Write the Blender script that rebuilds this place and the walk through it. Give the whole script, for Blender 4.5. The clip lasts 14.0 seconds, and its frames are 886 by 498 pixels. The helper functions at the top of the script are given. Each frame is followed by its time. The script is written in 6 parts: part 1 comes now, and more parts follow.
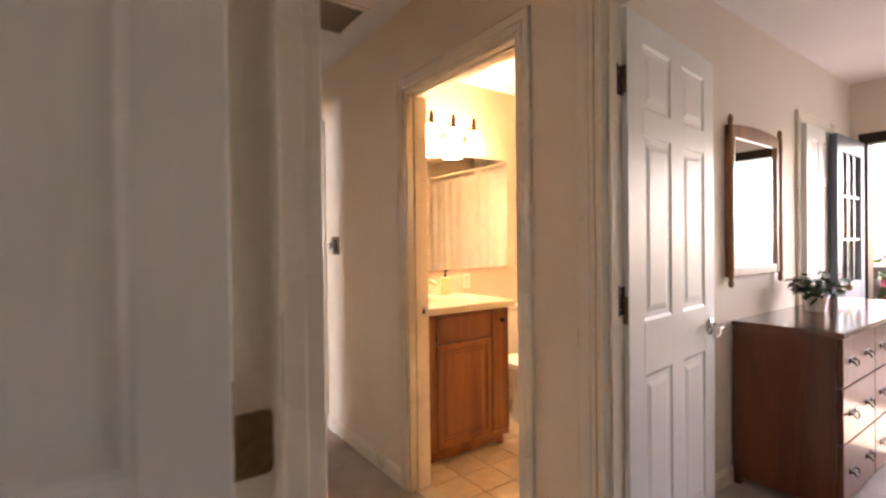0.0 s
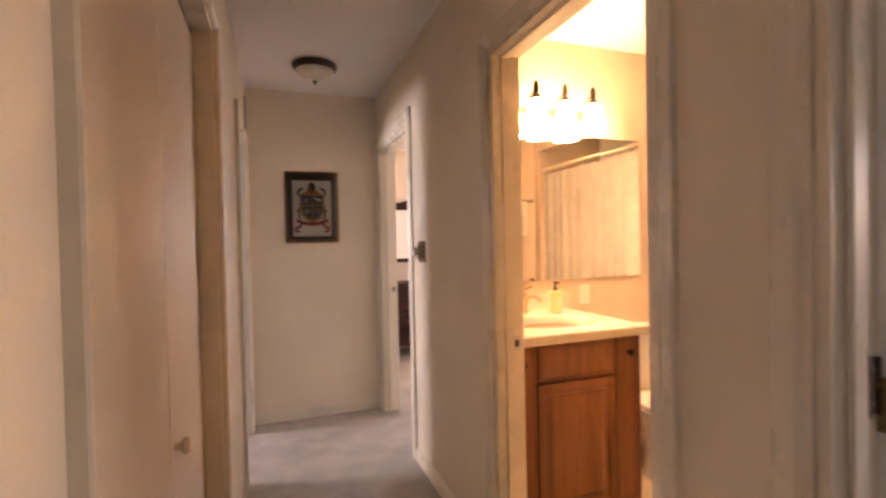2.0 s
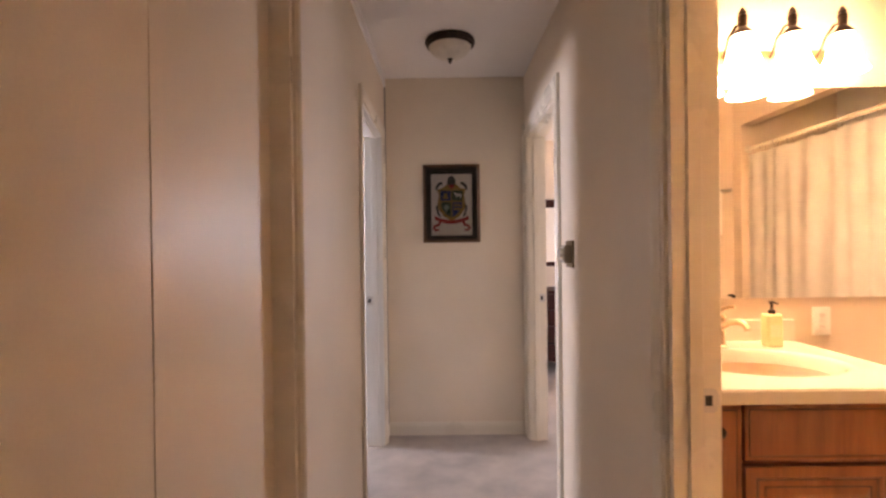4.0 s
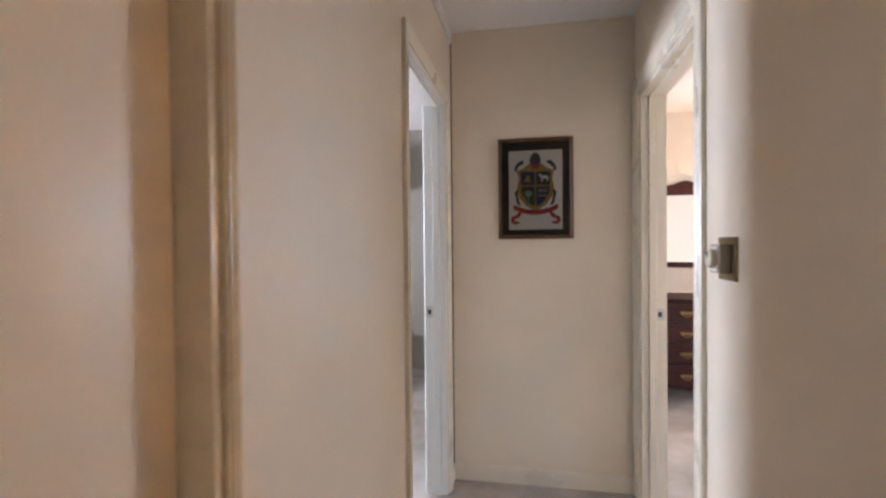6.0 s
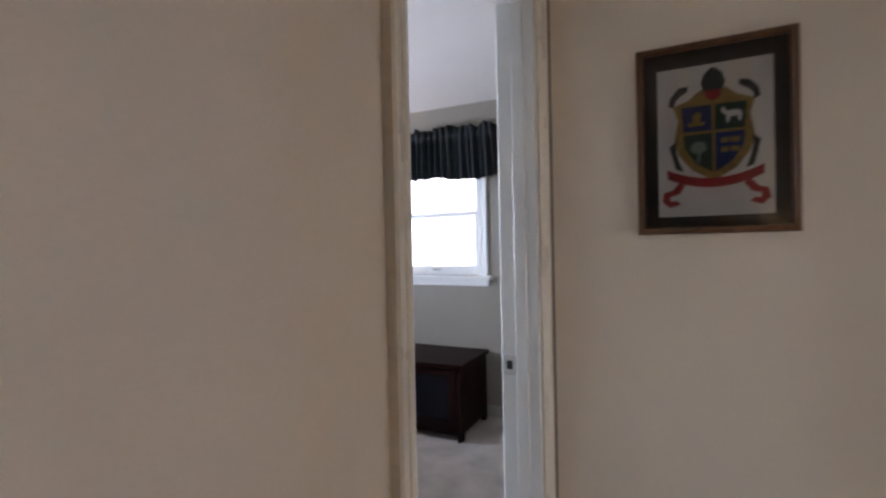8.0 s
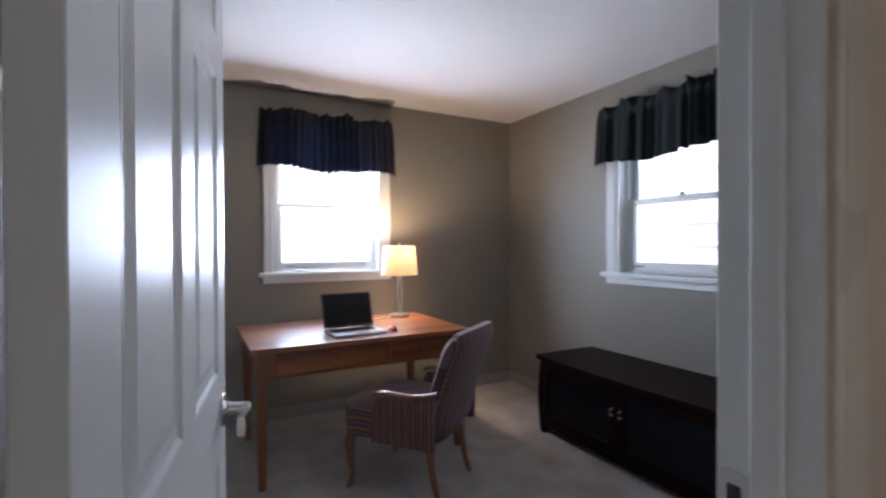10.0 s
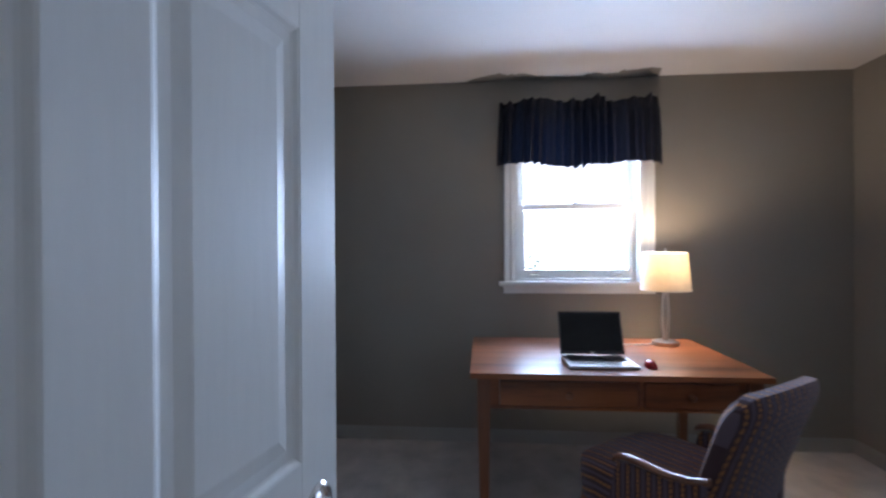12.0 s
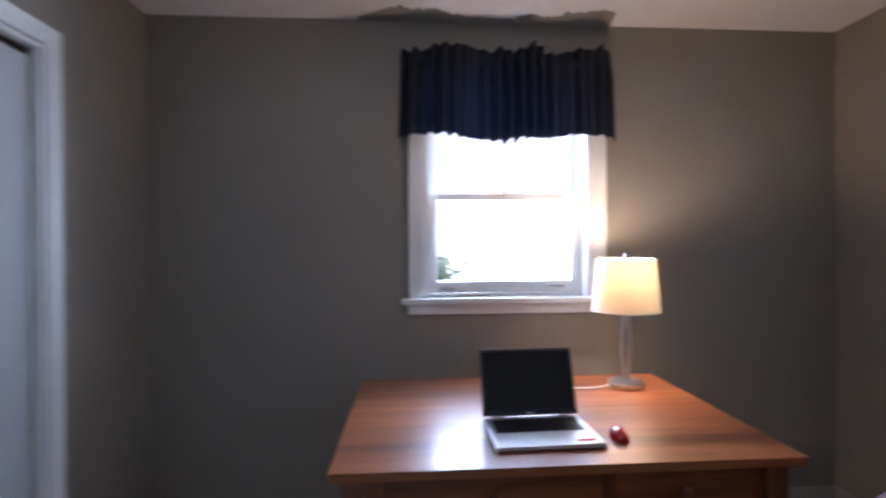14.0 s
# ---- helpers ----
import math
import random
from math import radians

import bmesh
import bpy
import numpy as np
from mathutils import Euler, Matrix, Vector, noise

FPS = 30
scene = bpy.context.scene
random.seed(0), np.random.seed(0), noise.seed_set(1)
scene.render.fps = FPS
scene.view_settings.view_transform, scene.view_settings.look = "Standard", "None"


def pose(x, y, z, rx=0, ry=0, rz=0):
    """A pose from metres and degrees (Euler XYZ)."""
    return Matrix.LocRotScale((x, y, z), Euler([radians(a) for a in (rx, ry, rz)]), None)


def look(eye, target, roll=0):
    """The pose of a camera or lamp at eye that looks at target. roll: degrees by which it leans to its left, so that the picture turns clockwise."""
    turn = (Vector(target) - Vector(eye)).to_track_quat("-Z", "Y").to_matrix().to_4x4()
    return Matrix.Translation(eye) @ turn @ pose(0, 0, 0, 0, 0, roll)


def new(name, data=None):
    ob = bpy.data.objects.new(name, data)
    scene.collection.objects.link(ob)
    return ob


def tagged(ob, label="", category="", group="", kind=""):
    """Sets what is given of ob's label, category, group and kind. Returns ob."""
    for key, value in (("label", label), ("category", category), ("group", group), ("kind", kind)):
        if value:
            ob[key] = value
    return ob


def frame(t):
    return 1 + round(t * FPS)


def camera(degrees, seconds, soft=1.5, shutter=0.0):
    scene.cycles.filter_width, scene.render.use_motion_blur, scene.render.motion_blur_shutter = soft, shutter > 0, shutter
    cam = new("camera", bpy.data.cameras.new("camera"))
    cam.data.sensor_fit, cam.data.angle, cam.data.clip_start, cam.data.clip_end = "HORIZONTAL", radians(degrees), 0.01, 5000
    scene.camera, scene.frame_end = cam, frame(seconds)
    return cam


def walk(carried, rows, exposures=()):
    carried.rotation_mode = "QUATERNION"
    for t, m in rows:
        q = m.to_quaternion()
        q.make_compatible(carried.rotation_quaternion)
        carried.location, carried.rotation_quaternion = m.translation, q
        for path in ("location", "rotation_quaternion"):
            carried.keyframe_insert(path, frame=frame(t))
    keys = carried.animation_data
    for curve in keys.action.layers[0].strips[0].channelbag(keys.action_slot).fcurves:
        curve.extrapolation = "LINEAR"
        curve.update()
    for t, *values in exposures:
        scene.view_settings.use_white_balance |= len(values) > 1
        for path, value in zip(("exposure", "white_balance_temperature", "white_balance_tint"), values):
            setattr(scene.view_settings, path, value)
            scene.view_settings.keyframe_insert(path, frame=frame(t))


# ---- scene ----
cam = camera(87.0, 14.0, soft=2.4, shutter=0.5)
PATH = [
    (0, (-0.278, 0.539, 1.28), (0.885, 2.166, 1.26), -0.7),
    (0.5, (-0.122, 0.702, 1.314), (1.095, 2.294, 1.274), -0.6),
    (1, (0.0, 0.824, 1.309), (1.18, 2.426, 1.271), -0.7),
    (1.5, (0.101, 0.929, 1.334), (1.101, 2.66, 1.285), -1.1),
    (2, (0.165, 0.965, 1.336), (0.849, 2.844, 1.304), -1.2),
    (2.5, (0.236, 1.073, 1.319), (0.698, 3.019, 1.293), -1.1),
    (3, (0.291, 1.2, 1.323), (0.576, 3.18, 1.303), -1.0),
    (3.5, (0.345, 1.305, 1.311), (0.478, 3.301, 1.3), -0.9),
    (4, (0.406, 1.426, 1.321), (0.397, 3.426, 1.31), -0.7),
    (4.2, (0.409, 1.448, 1.332), (0.345, 3.447, 1.32), -0.7),
    (6.3, (0.436, 2.284, 1.332), (0.03, 4.245, 1.304), -0.8),
    (6.5, (0.423, 2.403, 1.331), (-0.005, 4.359, 1.304), -1.0),
    (7, (0.370, 2.687, 1.33), (-0.145, 4.626, 1.303), -1.0),
    (7.2, (0.343, 2.779, 1.33), (-0.206, 4.709, 1.307), -1.2),
    (9.3, (0.324, 3.726, 1.284), (-1.181, 5.043, 1.269), -0.1),
    (9.5, (0.299, 3.782, 1.274), (-1.272, 5.02, 1.261), -0.1),
    (10, (0.247, 3.907, 1.285), (-1.513, 4.856, 1.27), -0.2),
    (10.5, (0.166, 4.011, 1.285), (-1.726, 4.66, 1.269), -0.2),
    (11, (0.037, 4.078, 1.288), (-1.923, 4.475, 1.279), -0.2),
    (11.5, (-0.087, 4.141, 1.31), (-2.082, 4.275, 1.299), -0.1),
    (12, (-0.188, 4.222, 1.326), (-2.181, 4.055, 1.316), -0.3),
    (12.5, (-0.388, 4.227, 1.336), (-2.358, 3.883, 1.321), -0.2),
    (13, (-0.614, 4.225, 1.344), (-2.574, 3.823, 1.33), -0.1),
    (13.5, (-0.817, 4.266, 1.331), (-2.793, 3.955, 1.322), -0.1),
    (14, (-1.079, 4.389, 1.339), (-3.075, 4.518, 1.33), -0.3),
]
EXPOSURE = ((0, 3.6, 8500, 35), (1.5, 3.3, 9000, 43), (4, 3.3, 8000, 40), (6.3, 3.55, 6700, 25), (7.2, 3.1, 6500, 25), (9.5, 2.42, 6300, 23), (10.5, 1.75, 6100, 22), (12.5, 1.7, 5500, 19), (14, 1.75, 5750, 26))
walk(cam, [(t, look(eye, target, roll)) for t, eye, target, roll in PATH], EXPOSURE)

# ---- daylight and lamps ----
world = bpy.data.worlds.new("daylight")
scene.world = world
world.use_nodes = True
_wn = world.node_tree
_sky = _wn.nodes.new("ShaderNodeTexSky")
_sky.sky_type = "NISHITA"
_sky.sun_disc = False
_sky.sun_elevation = radians(52)
_sky.sun_rotation = radians(135)
_wn.links.new(_sky.outputs[0], _wn.nodes["Background"].inputs[0])
_wn.nodes["Background"].inputs[1].default_value = 0.15


def lamp(name, kind, m, power, color, **more):
    data = bpy.data.lights.new(name, kind)
    data.energy, data.color = power, color
    if kind == "AREA":
        data.shape, data.size, data.size_y = "RECTANGLE", more["w"], more["h"]
    elif kind == "POINT":
        data.shadow_soft_size = more.get("r", 0.03)
    ob = new(name, data)
    ob.matrix_world = m
    return ob


DAY = (0.65, 0.82, 1.0)
WARM = (1.0, 0.74, 0.47)
_sun = bpy.data.lights.new("sun", "SUN")
_sun.energy, _sun.angle, _sun.color = 2.3, radians(0.5), (1.0, 0.95, 0.88)
new("sun", _sun).matrix_world = look((3.4, -3.4, 6), (0, 0, 0))
# sky light in the window openings
lamp("window_light_west", "AREA", look((-3.62, 4.86, 1.60), (-2.0, 4.86, 1.74)), 31, DAY, w=0.84, h=1.05)
lamp("window_light_north", "AREA", look((-1.54, 6.82, 1.86), (-1.54, 5.2, 2.0)), 2.2, DAY, w=1.1, h=0.50)
lamp("window_light_patio", "AREA", look((4.9, 0.55, 1.5), (3.0, 0.7, 1.4)), 1.8, DAY, w=1.5, h=1.2)
lamp("window_light_east_room", "AREA", look((2.97, 6.83, 1.6), (2.4, 5.0, 1.6)), 9, DAY, w=0.86, h=1.0)
# fill lamp at an unseen opening, added to lighten the first room's open door
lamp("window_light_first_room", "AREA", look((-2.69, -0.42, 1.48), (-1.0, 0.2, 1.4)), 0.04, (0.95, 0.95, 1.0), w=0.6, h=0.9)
for _x in (1.53, 1.72, 1.905):
    lamp("vanity_bulb", "POINT", pose(_x, 3.19, 2.01), 1.75, (1.0, 0.77, 0.52), r=0.035)
lamp("desk_lamp_bulb", "POINT", pose(-2.97, 5.27, 1.245), 5.0, WARM, r=0.035)
lamp("bedroom_lamp_bulb", "POINT", pose(2.25, 6.42, 1.24), 3, WARM, r=0.035)


# ---- materials ----
def mat(name, base, rough=0.5, metal=0.0, vary=0.06, scale=6.0, bump=0.0, bscale=120.0, stretch=(1, 1, 1), alt=None, **more):
    """A procedural surface: base colour with two scales of variation, and fine relief."""
    m = bpy.data.materials.new(name)
    m.use_nodes = True
    nt = m.node_tree
    b = nt.nodes["Principled BSDF"]
    b.inputs["Metallic"].default_value = metal
    for key, value in more.items():
        b.inputs[key.replace("_", " ")].default_value = value
    tc = nt.nodes.new("ShaderNodeTexCoord")
    mp = nt.nodes.new("ShaderNodeMapping")
    mp.inputs["Scale"].default_value = stretch
    nt.links.new(tc.outputs["Object"], mp.inputs[0])
    n1 = nt.nodes.new("ShaderNodeTexNoise")
    n1.inputs["Scale"].default_value, n1.inputs["Detail"].default_value = scale, 4
    n2 = nt.nodes.new("ShaderNodeTexNoise")
    n2.inputs["Scale"].default_value, n2.inputs["Detail"].default_value = bscale, 3
    for n in (n1, n2):
        nt.links.new(mp.outputs[0], n.inputs["Vector"])
    add = nt.nodes.new("ShaderNodeMath")
    add.operation = "MULTIPLY_ADD"
    nt.links.new(n2.outputs[0], add.inputs[0])
    add.inputs[1].default_value = 0.45
    nt.links.new(n1.outputs[0], add.inputs[2])
    ramp = nt.nodes.new("ShaderNodeValToRGB")
    lo = alt if alt else tuple(c * (1 - vary * 1.6) for c in base)
    hi = tuple(min(1, c * (1 + vary)) for c in base)
    ramp.color_ramp.elements[0].color, ramp.color_ramp.elements[1].color = (*lo, 1), (*hi, 1)
    ramp.color_ramp.elements[0].position, ramp.color_ramp.elements[1].position = 0.5, 0.95
    nt.links.new(add.outputs[0], ramp.inputs[0])
    nt.links.new(ramp.outputs[0], b.inputs["Base Color"])
    rr = nt.nodes.new("ShaderNodeMapRange")
    rr.inputs[3].default_value, rr.inputs[4].default_value = rough * 0.88, min(1, rough * 1.12)
    nt.links.new(n1.outputs[0], rr.inputs[0])
    nt.links.new(rr.outputs[0], b.inputs["Roughness"])
    if bump:
        bp = nt.nodes.new("ShaderNodeBump")
        bp.inputs["Strength"].default_value, bp.inputs["Distance"].default_value = bump, 0.004
        nt.links.new(n2.outputs[0], bp.inputs["Height"])
        nt.links.new(bp.outputs[0], b.inputs["Normal"])
    return m


def wood(name, dark, light, rough=0.3, axis=1, scale=9.0, coat=0.0, gloss=0.5):
    """Planed, finished wood with grain along one axis (0 x, 1 y, 2 z)."""
    m = bpy.data.materials.new(name)
    m.use_nodes = True
    nt = m.node_tree
    b = nt.nodes["Principled BSDF"]
    b.inputs["Coat Weight"].default_value = coat
    b.inputs["Specular IOR Level"].default_value = gloss
    b.inputs["Coat Roughness"].default_value = 0.15
    tc = nt.nodes.new("ShaderNodeTexCoord")
    info = nt.nodes.new("ShaderNodeObjectInfo")
    off = nt.nodes.new("ShaderNodeVectorMath")
    off.operation = "ADD"
    mp = nt.nodes.new("ShaderNodeMapping")
    s = [1.0, 1.0, 1.0]
    s[axis] = 0.07
    mp.inputs["Scale"].default_value = s
    nt.links.new(tc.outputs["Object"], off.inputs[0])
    nt.links.new(info.outputs["Random"], off.inputs[1])
    nt.links.new(off.outputs[0], mp.inputs[0])
    n1 = nt.nodes.new("ShaderNodeTexNoise")
    n1.inputs["Scale"].default_value, n1.inputs["Detail"].default_value, n1.inputs["Distortion"].default_value = scale, 6, 1.2
    n2 = nt.nodes.new("ShaderNodeTexNoise")
    n2.inputs["Scale"].default_value, n2.inputs["Detail"].default_value = scale * 22, 3
    for n in (n1, n2):
        nt.links.new(mp.outputs[0], n.inputs["Vector"])
    add = nt.nodes.new("ShaderNodeMath")
    add.operation = "MULTIPLY_ADD"
    add.inputs[1].default_value = 0.35
    nt.links.new(n2.outputs[0], add.inputs[0])
    nt.links.new(n1.outputs[0], add.inputs[2])
    ramp = nt.nodes.new("ShaderNodeValToRGB")
    ramp.color_ramp.elements[0].color, ramp.color_ramp.elements[1].color = (*dark, 1), (*light, 1)
    ramp.color_ramp.elements[0].position, ramp.color_ramp.elements[1].position = 0.48, 0.86
    nt.links.new(add.outputs[0], ramp.inputs[0])
    nt.links.new(ramp.outputs[0], b.inputs["Base Color"])
    b.inputs["Roughness"].default_value = rough
    bp = nt.nodes.new("ShaderNodeBump")
    bp.inputs["Strength"].default_value, bp.inputs["Distance"].default_value = 0.12, 0.002
    nt.links.new(n2.outputs[0], bp.inputs["Height"])
    nt.links.new(bp.outputs[0], b.inputs["Normal"])
    return m


def striped(name, wx, wy, wz):
    """Upholstery: dark plum stripes with ochre and rust lines broken into dashes."""
    m = mat(name, (0.062, 0.030, 0.034), 0.9, bump=0.5, bscale=500)
    nt = m.node_tree
    b = nt.nodes["Principled BSDF"]
    b.inputs["Sheen Weight"].default_value = 0.18
    b.inputs["Sheen Roughness"].default_value = 0.4
    old = b.inputs["Base Color"].links[0].from_socket
    tc = nt.nodes.new("ShaderNodeTexCoord")
    sep = nt.nodes.new("ShaderNodeSeparateXYZ")
    nt.links.new(tc.outputs["Object"], sep.inputs[0])

    def math(op, a, c):
        n = nt.nodes.new("ShaderNodeMath")
        n.operation = op
        for i, v in ((0, a), (1, c)):
            if isinstance(v, (int, float)):
                n.inputs[i].default_value = v
            else:
                nt.links.new(v, n.inputs[i])
        return n.outputs[0]

    u = math("ADD", math("ADD", math("MULTIPLY", sep.outputs[0], wx), math("MULTIPLY", sep.outputs[1], wy)), math("MULTIPLY", sep.outputs[2], wz))
    saw = math("FRACT", math("MULTIPLY", u, 24.0), 0)
    dash = math("FRACT", math("MULTIPLY", math("ADD", sep.outputs[2], sep.outputs[1]), 55.0), 0)
    line = math("MULTIPLY", math("LESS_THAN", saw, 0.22), math("LESS_THAN", dash, 0.68))
    pale = math("LESS_THAN", math("ABSOLUTE", math("SUBTRACT", saw, 0.6), 0), 0.13)
    for fac, color in ((pale, (0.118, 0.080, 0.098, 1)), (line, (0.42, 0.17, 0.050, 1))):
        mix = nt.nodes.new("ShaderNodeMix")
        mix.data_type = "RGBA"
        nt.links.new(fac, mix.inputs[0])
        nt.links.new(old, mix.inputs[6])
        mix.inputs[7].default_value = color
        old = mix.outputs[2]
    nt.links.new(old, b.inputs["Base Color"])
    return m


def glow(name, color, power, base=(0.9, 0.88, 0.82)):
    m = mat(name, base, 0.35, vary=0.02)
    b = m.node_tree.nodes["Principled BSDF"]
    b.inputs["Emission Color"].default_value = (*color, 1)
    b.inputs["Emission Strength"].default_value = power
    return m


def sheer(name, base, tint, through_share):
    """Cloth that lets a share of the light behind it through."""
    m = mat(name, base, 0.9, vary=0.05, scale=40, bump=0.2, bscale=700)
    nt = m.node_tree
    tr = nt.nodes.new("ShaderNodeBsdfTranslucent")
    tr.inputs[0].default_value = (*tint, 1)
    mix = nt.nodes.new("ShaderNodeMixShader")
    mix.inputs[0].default_value = through_share
    nt.links.new(nt.nodes["Principled BSDF"].outputs[0], mix.inputs[1])
    nt.links.new(tr.outputs[0], mix.inputs[2])
    nt.links.new(mix.outputs[0], nt.nodes["Material Output"].inputs[0])
    return m


def glass(name, rough=0.0, tint=(1, 1, 1)):
    m = bpy.data.materials.new(name)
    m.use_nodes = True
    nt = m.node_tree
    nt.nodes.remove(nt.nodes["Principled BSDF"])
    clear = nt.nodes.new("ShaderNodeBsdfTransparent")
    clear.inputs[0].default_value = (*tint, 1)
    shine = nt.nodes.new("ShaderNodeBsdfGlossy")
    shine.inputs["Roughness"].default_value = rough
    fres = nt.nodes.new("ShaderNodeFresnel")
    fres.inputs[0].default_value = 1.45
    mix = nt.nodes.new("ShaderNodeMixShader")
    for a, c in ((fres.outputs[0], 0), (clear.outputs[0], 1), (shine.outputs[0], 2)):
        nt.links.new(a, mix.inputs[c])
    nt.links.new(mix.outputs[0], nt.nodes["Material Output"].inputs[0])
    return m


CREAM = mat("cream wall paint", (0.81, 0.71, 0.575), 0.55, vary=0.035, scale=2.2, bump=0.10, bscale=260)
PEACH = mat("bathroom wall paint", (0.63, 0.52, 0.40), 0.45, vary=0.03, scale=2.2, bump=0.10, bscale=260)
BLUSH = mat("bedroom wall paint", (0.78, 0.70, 0.60), 0.6, vary=0.03, scale=2.2, bump=0.10, bscale=260)
TAUPE = mat("taupe wall paint", (0.265, 0.238, 0.195), 0.55, vary=0.04, scale=1.8, bump=0.12, bscale=240)
CEIL = mat("ceiling paint", (0.80, 0.78, 0.76), 0.8, vary=0.025, scale=1.5, bump=0.18, bscale=180)
TRIM = mat("cream semi-gloss trim paint", (0.80, 0.74, 0.62), 0.28, vary=0.03, scale=3, bump=0.05, bscale=90)
WHITE = mat("white semi-gloss paint", (0.78, 0.79, 0.76), 0.40, vary=0.03, scale=3, bump=0.08, bscale=60, stretch=(1, 1, 0.12))
BASE = mat("taupe baseboard paint", (0.36, 0.335, 0.295), 0.4, vary=0.04, scale=3)
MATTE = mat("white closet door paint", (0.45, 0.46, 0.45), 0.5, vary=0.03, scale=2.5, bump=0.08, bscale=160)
OLIVE = mat("olive green cotton", (0.055, 0.062, 0.035), 0.9, vary=0.25, scale=9, bump=0.6, bscale=600)
CLOSET = mat("cream closet door paint", (0.82, 0.72, 0.58), 0.36, vary=0.03, scale=2.5, bump=0.10, bscale=160)
CARPET = mat("beige cut-pile carpet", (0.49, 0.44, 0.39), 0.95, vary=0.16, scale=5.0, bump=0.9, bscale=420)
TILE = mat("cream ceramic floor tile", (0.72, 0.60, 0.44), 0.25, vary=0.08, scale=14, bump=0.05)
GROUT = mat("grout", (0.42, 0.33, 0.24), 0.9, bump=0.3)
CHERRY = wood("cherry desk wood", (0.10, 0.028, 0.009), (0.30, 0.098, 0.030), 0.34, 1, 7, 0.22)
CHERRY_X = wood("cherry leg wood", (0.13, 0.045, 0.017), (0.27, 0.10, 0.04), 0.3, 2, 8, 0.3)
MAPLE = wood("glazed maple cabinet wood", (0.17, 0.052, 0.016), (0.33, 0.118, 0.038), 0.32, 2, 6, 0.25)
GLAZE = mat("dark cabinet glaze", (0.11, 0.045, 0.02), 0.5)
MAHOGANY = wood("dark mahogany", (0.016, 0.004, 0.003), (0.050, 0.011, 0.008), 0.5, 0, 6, 0.0, 0.2)
WALNUT = wood("red-brown dresser wood", (0.085, 0.022, 0.009), (0.20, 0.062, 0.022), 0.3, 2, 5, 0.4)
WALNUT_TOP = wood("polished dresser top wood", (0.12, 0.04, 0.02), (0.24, 0.10, 0.05), 0.16, 0, 5, 0.6)
ESPRESSO = wood("espresso cabinet wood", (0.004, 0.0015, 0.0015), (0.014, 0.0045, 0.0035), 0.42, 0, 8, 0.0, 0.05)
DARKGLASS = mat("smoked cabinet glass", (0.005, 0.005, 0.007), 0.22, vary=0.02, Specular_IOR_Level=0.18)
HONEY = wood("honey brown mirror frame wood", (0.17, 0.065, 0.025), (0.34, 0.15, 0.06), 0.3, 2, 8, 0.3)
PULL = mat("satin nickel pull", (0.50, 0.49, 0.47), 0.5, 0.5, vary=0.02)
CHROME = mat("satin chrome", (0.72, 0.70, 0.68), 0.22, 1.0, vary=0.02)
STEEL = mat("brushed steel", (0.62, 0.60, 0.57), 0.3, 1.0, vary=0.04, bump=0.1, bscale=60, stretch=(1, 1, 0.1))
BRONZE = mat("aged bronze", (0.045, 0.030, 0.022), 0.4, 0.8, vary=0.2, scale=30)
BRASS = mat("antique brass", (0.27, 0.20, 0.11), 0.38, 1.0, vary=0.15, scale=40)
OLDGOLD = mat("polished brass pulls", (0.26, 0.17, 0.07), 0.4, 0.9, vary=0.1, scale=40)
NICKEL = mat("brushed nickel", (0.55, 0.42, 0.28), 0.3, 1.0, vary=0.05)
BLACK = mat("black plastic", (0.012, 0.012, 0.014), 0.35, vary=0.1)
NAVY = sheer("navy cotton", (0.0068, 0.0085, 0.0140), (0.012, 0.022, 0.060), 0.02)
FOREST = sheer("dark green-black cotton", (0.007, 0.011, 0.012), (0.02, 0.06, 0.06), 0.01)
FABRIC = striped("striped upholstery", 1.0, 0.0, 0.0)
FABRIC_SIDE = striped("striped side upholstery", 0.0, 1.0, 0.0)
FABRIC_SEAT = striped("striped seat upholstery", 1.0, 0.0, 0.8)
COUNTER = mat("cultured marble top", (0.66, 0.61, 0.51), 0.18, vary=0.03, scale=5)
CERAMIC = mat("white ceramic", (0.84, 0.82, 0.76), 0.12, vary=0.015)
CLOTH = mat("white cotton cloth", (0.82, 0.79, 0.72), 0.9, vary=0.04, scale=8, bump=0.3, bscale=400)
MIRROR = mat("mirror silver", (0.92, 0.92, 0.90), 0.01, 1.0, vary=0.0)
PANE = glass("window glass")
BULB = glow("lit frosted glass shade", (1.0, 0.76, 0.46), 4.0)
SHADE = sheer("cream lamp shade cloth", (0.68, 0.62, 0.52), (1.0, 0.76, 0.40), 0.06)
FROST = mat("frosted alabaster glass", (0.62, 0.58, 0.50), 0.35, vary=0.12, scale=12)
LAPTOP = mat("silver laptop shell", (0.55, 0.55, 0.56), 0.35, 0.6, vary=0.02)
RED = mat("red gloss plastic", (0.34, 0.012, 0.012), 0.2, vary=0.05)
SOAP = mat("amber soap", (0.82, 0.72, 0.42), 0.15, vary=0.03)
SLATE = mat("blue-grey door paint", (0.085, 0.11, 0.15), 0.35, vary=0.05)
DARKWOOD = mat("dark stained deck wood", (0.05, 0.035, 0.03), 0.6, vary=0.2, scale=8)
LEAF = mat("houseplant leaf", (0.035, 0.12, 0.03), 0.45, vary=0.4, scale=30)
SHRUB = mat("shrub foliage", (0.06, 0.13, 0.04), 0.6, vary=0.4, scale=6)
PINK = mat("pink blossom", (0.75, 0.20, 0.28), 0.6, vary=0.2, scale=10)
PAVING = mat("sunlit pale concrete", (0.55, 0.53, 0.49), 0.8, vary=0.06, scale=2, bump=0.2)
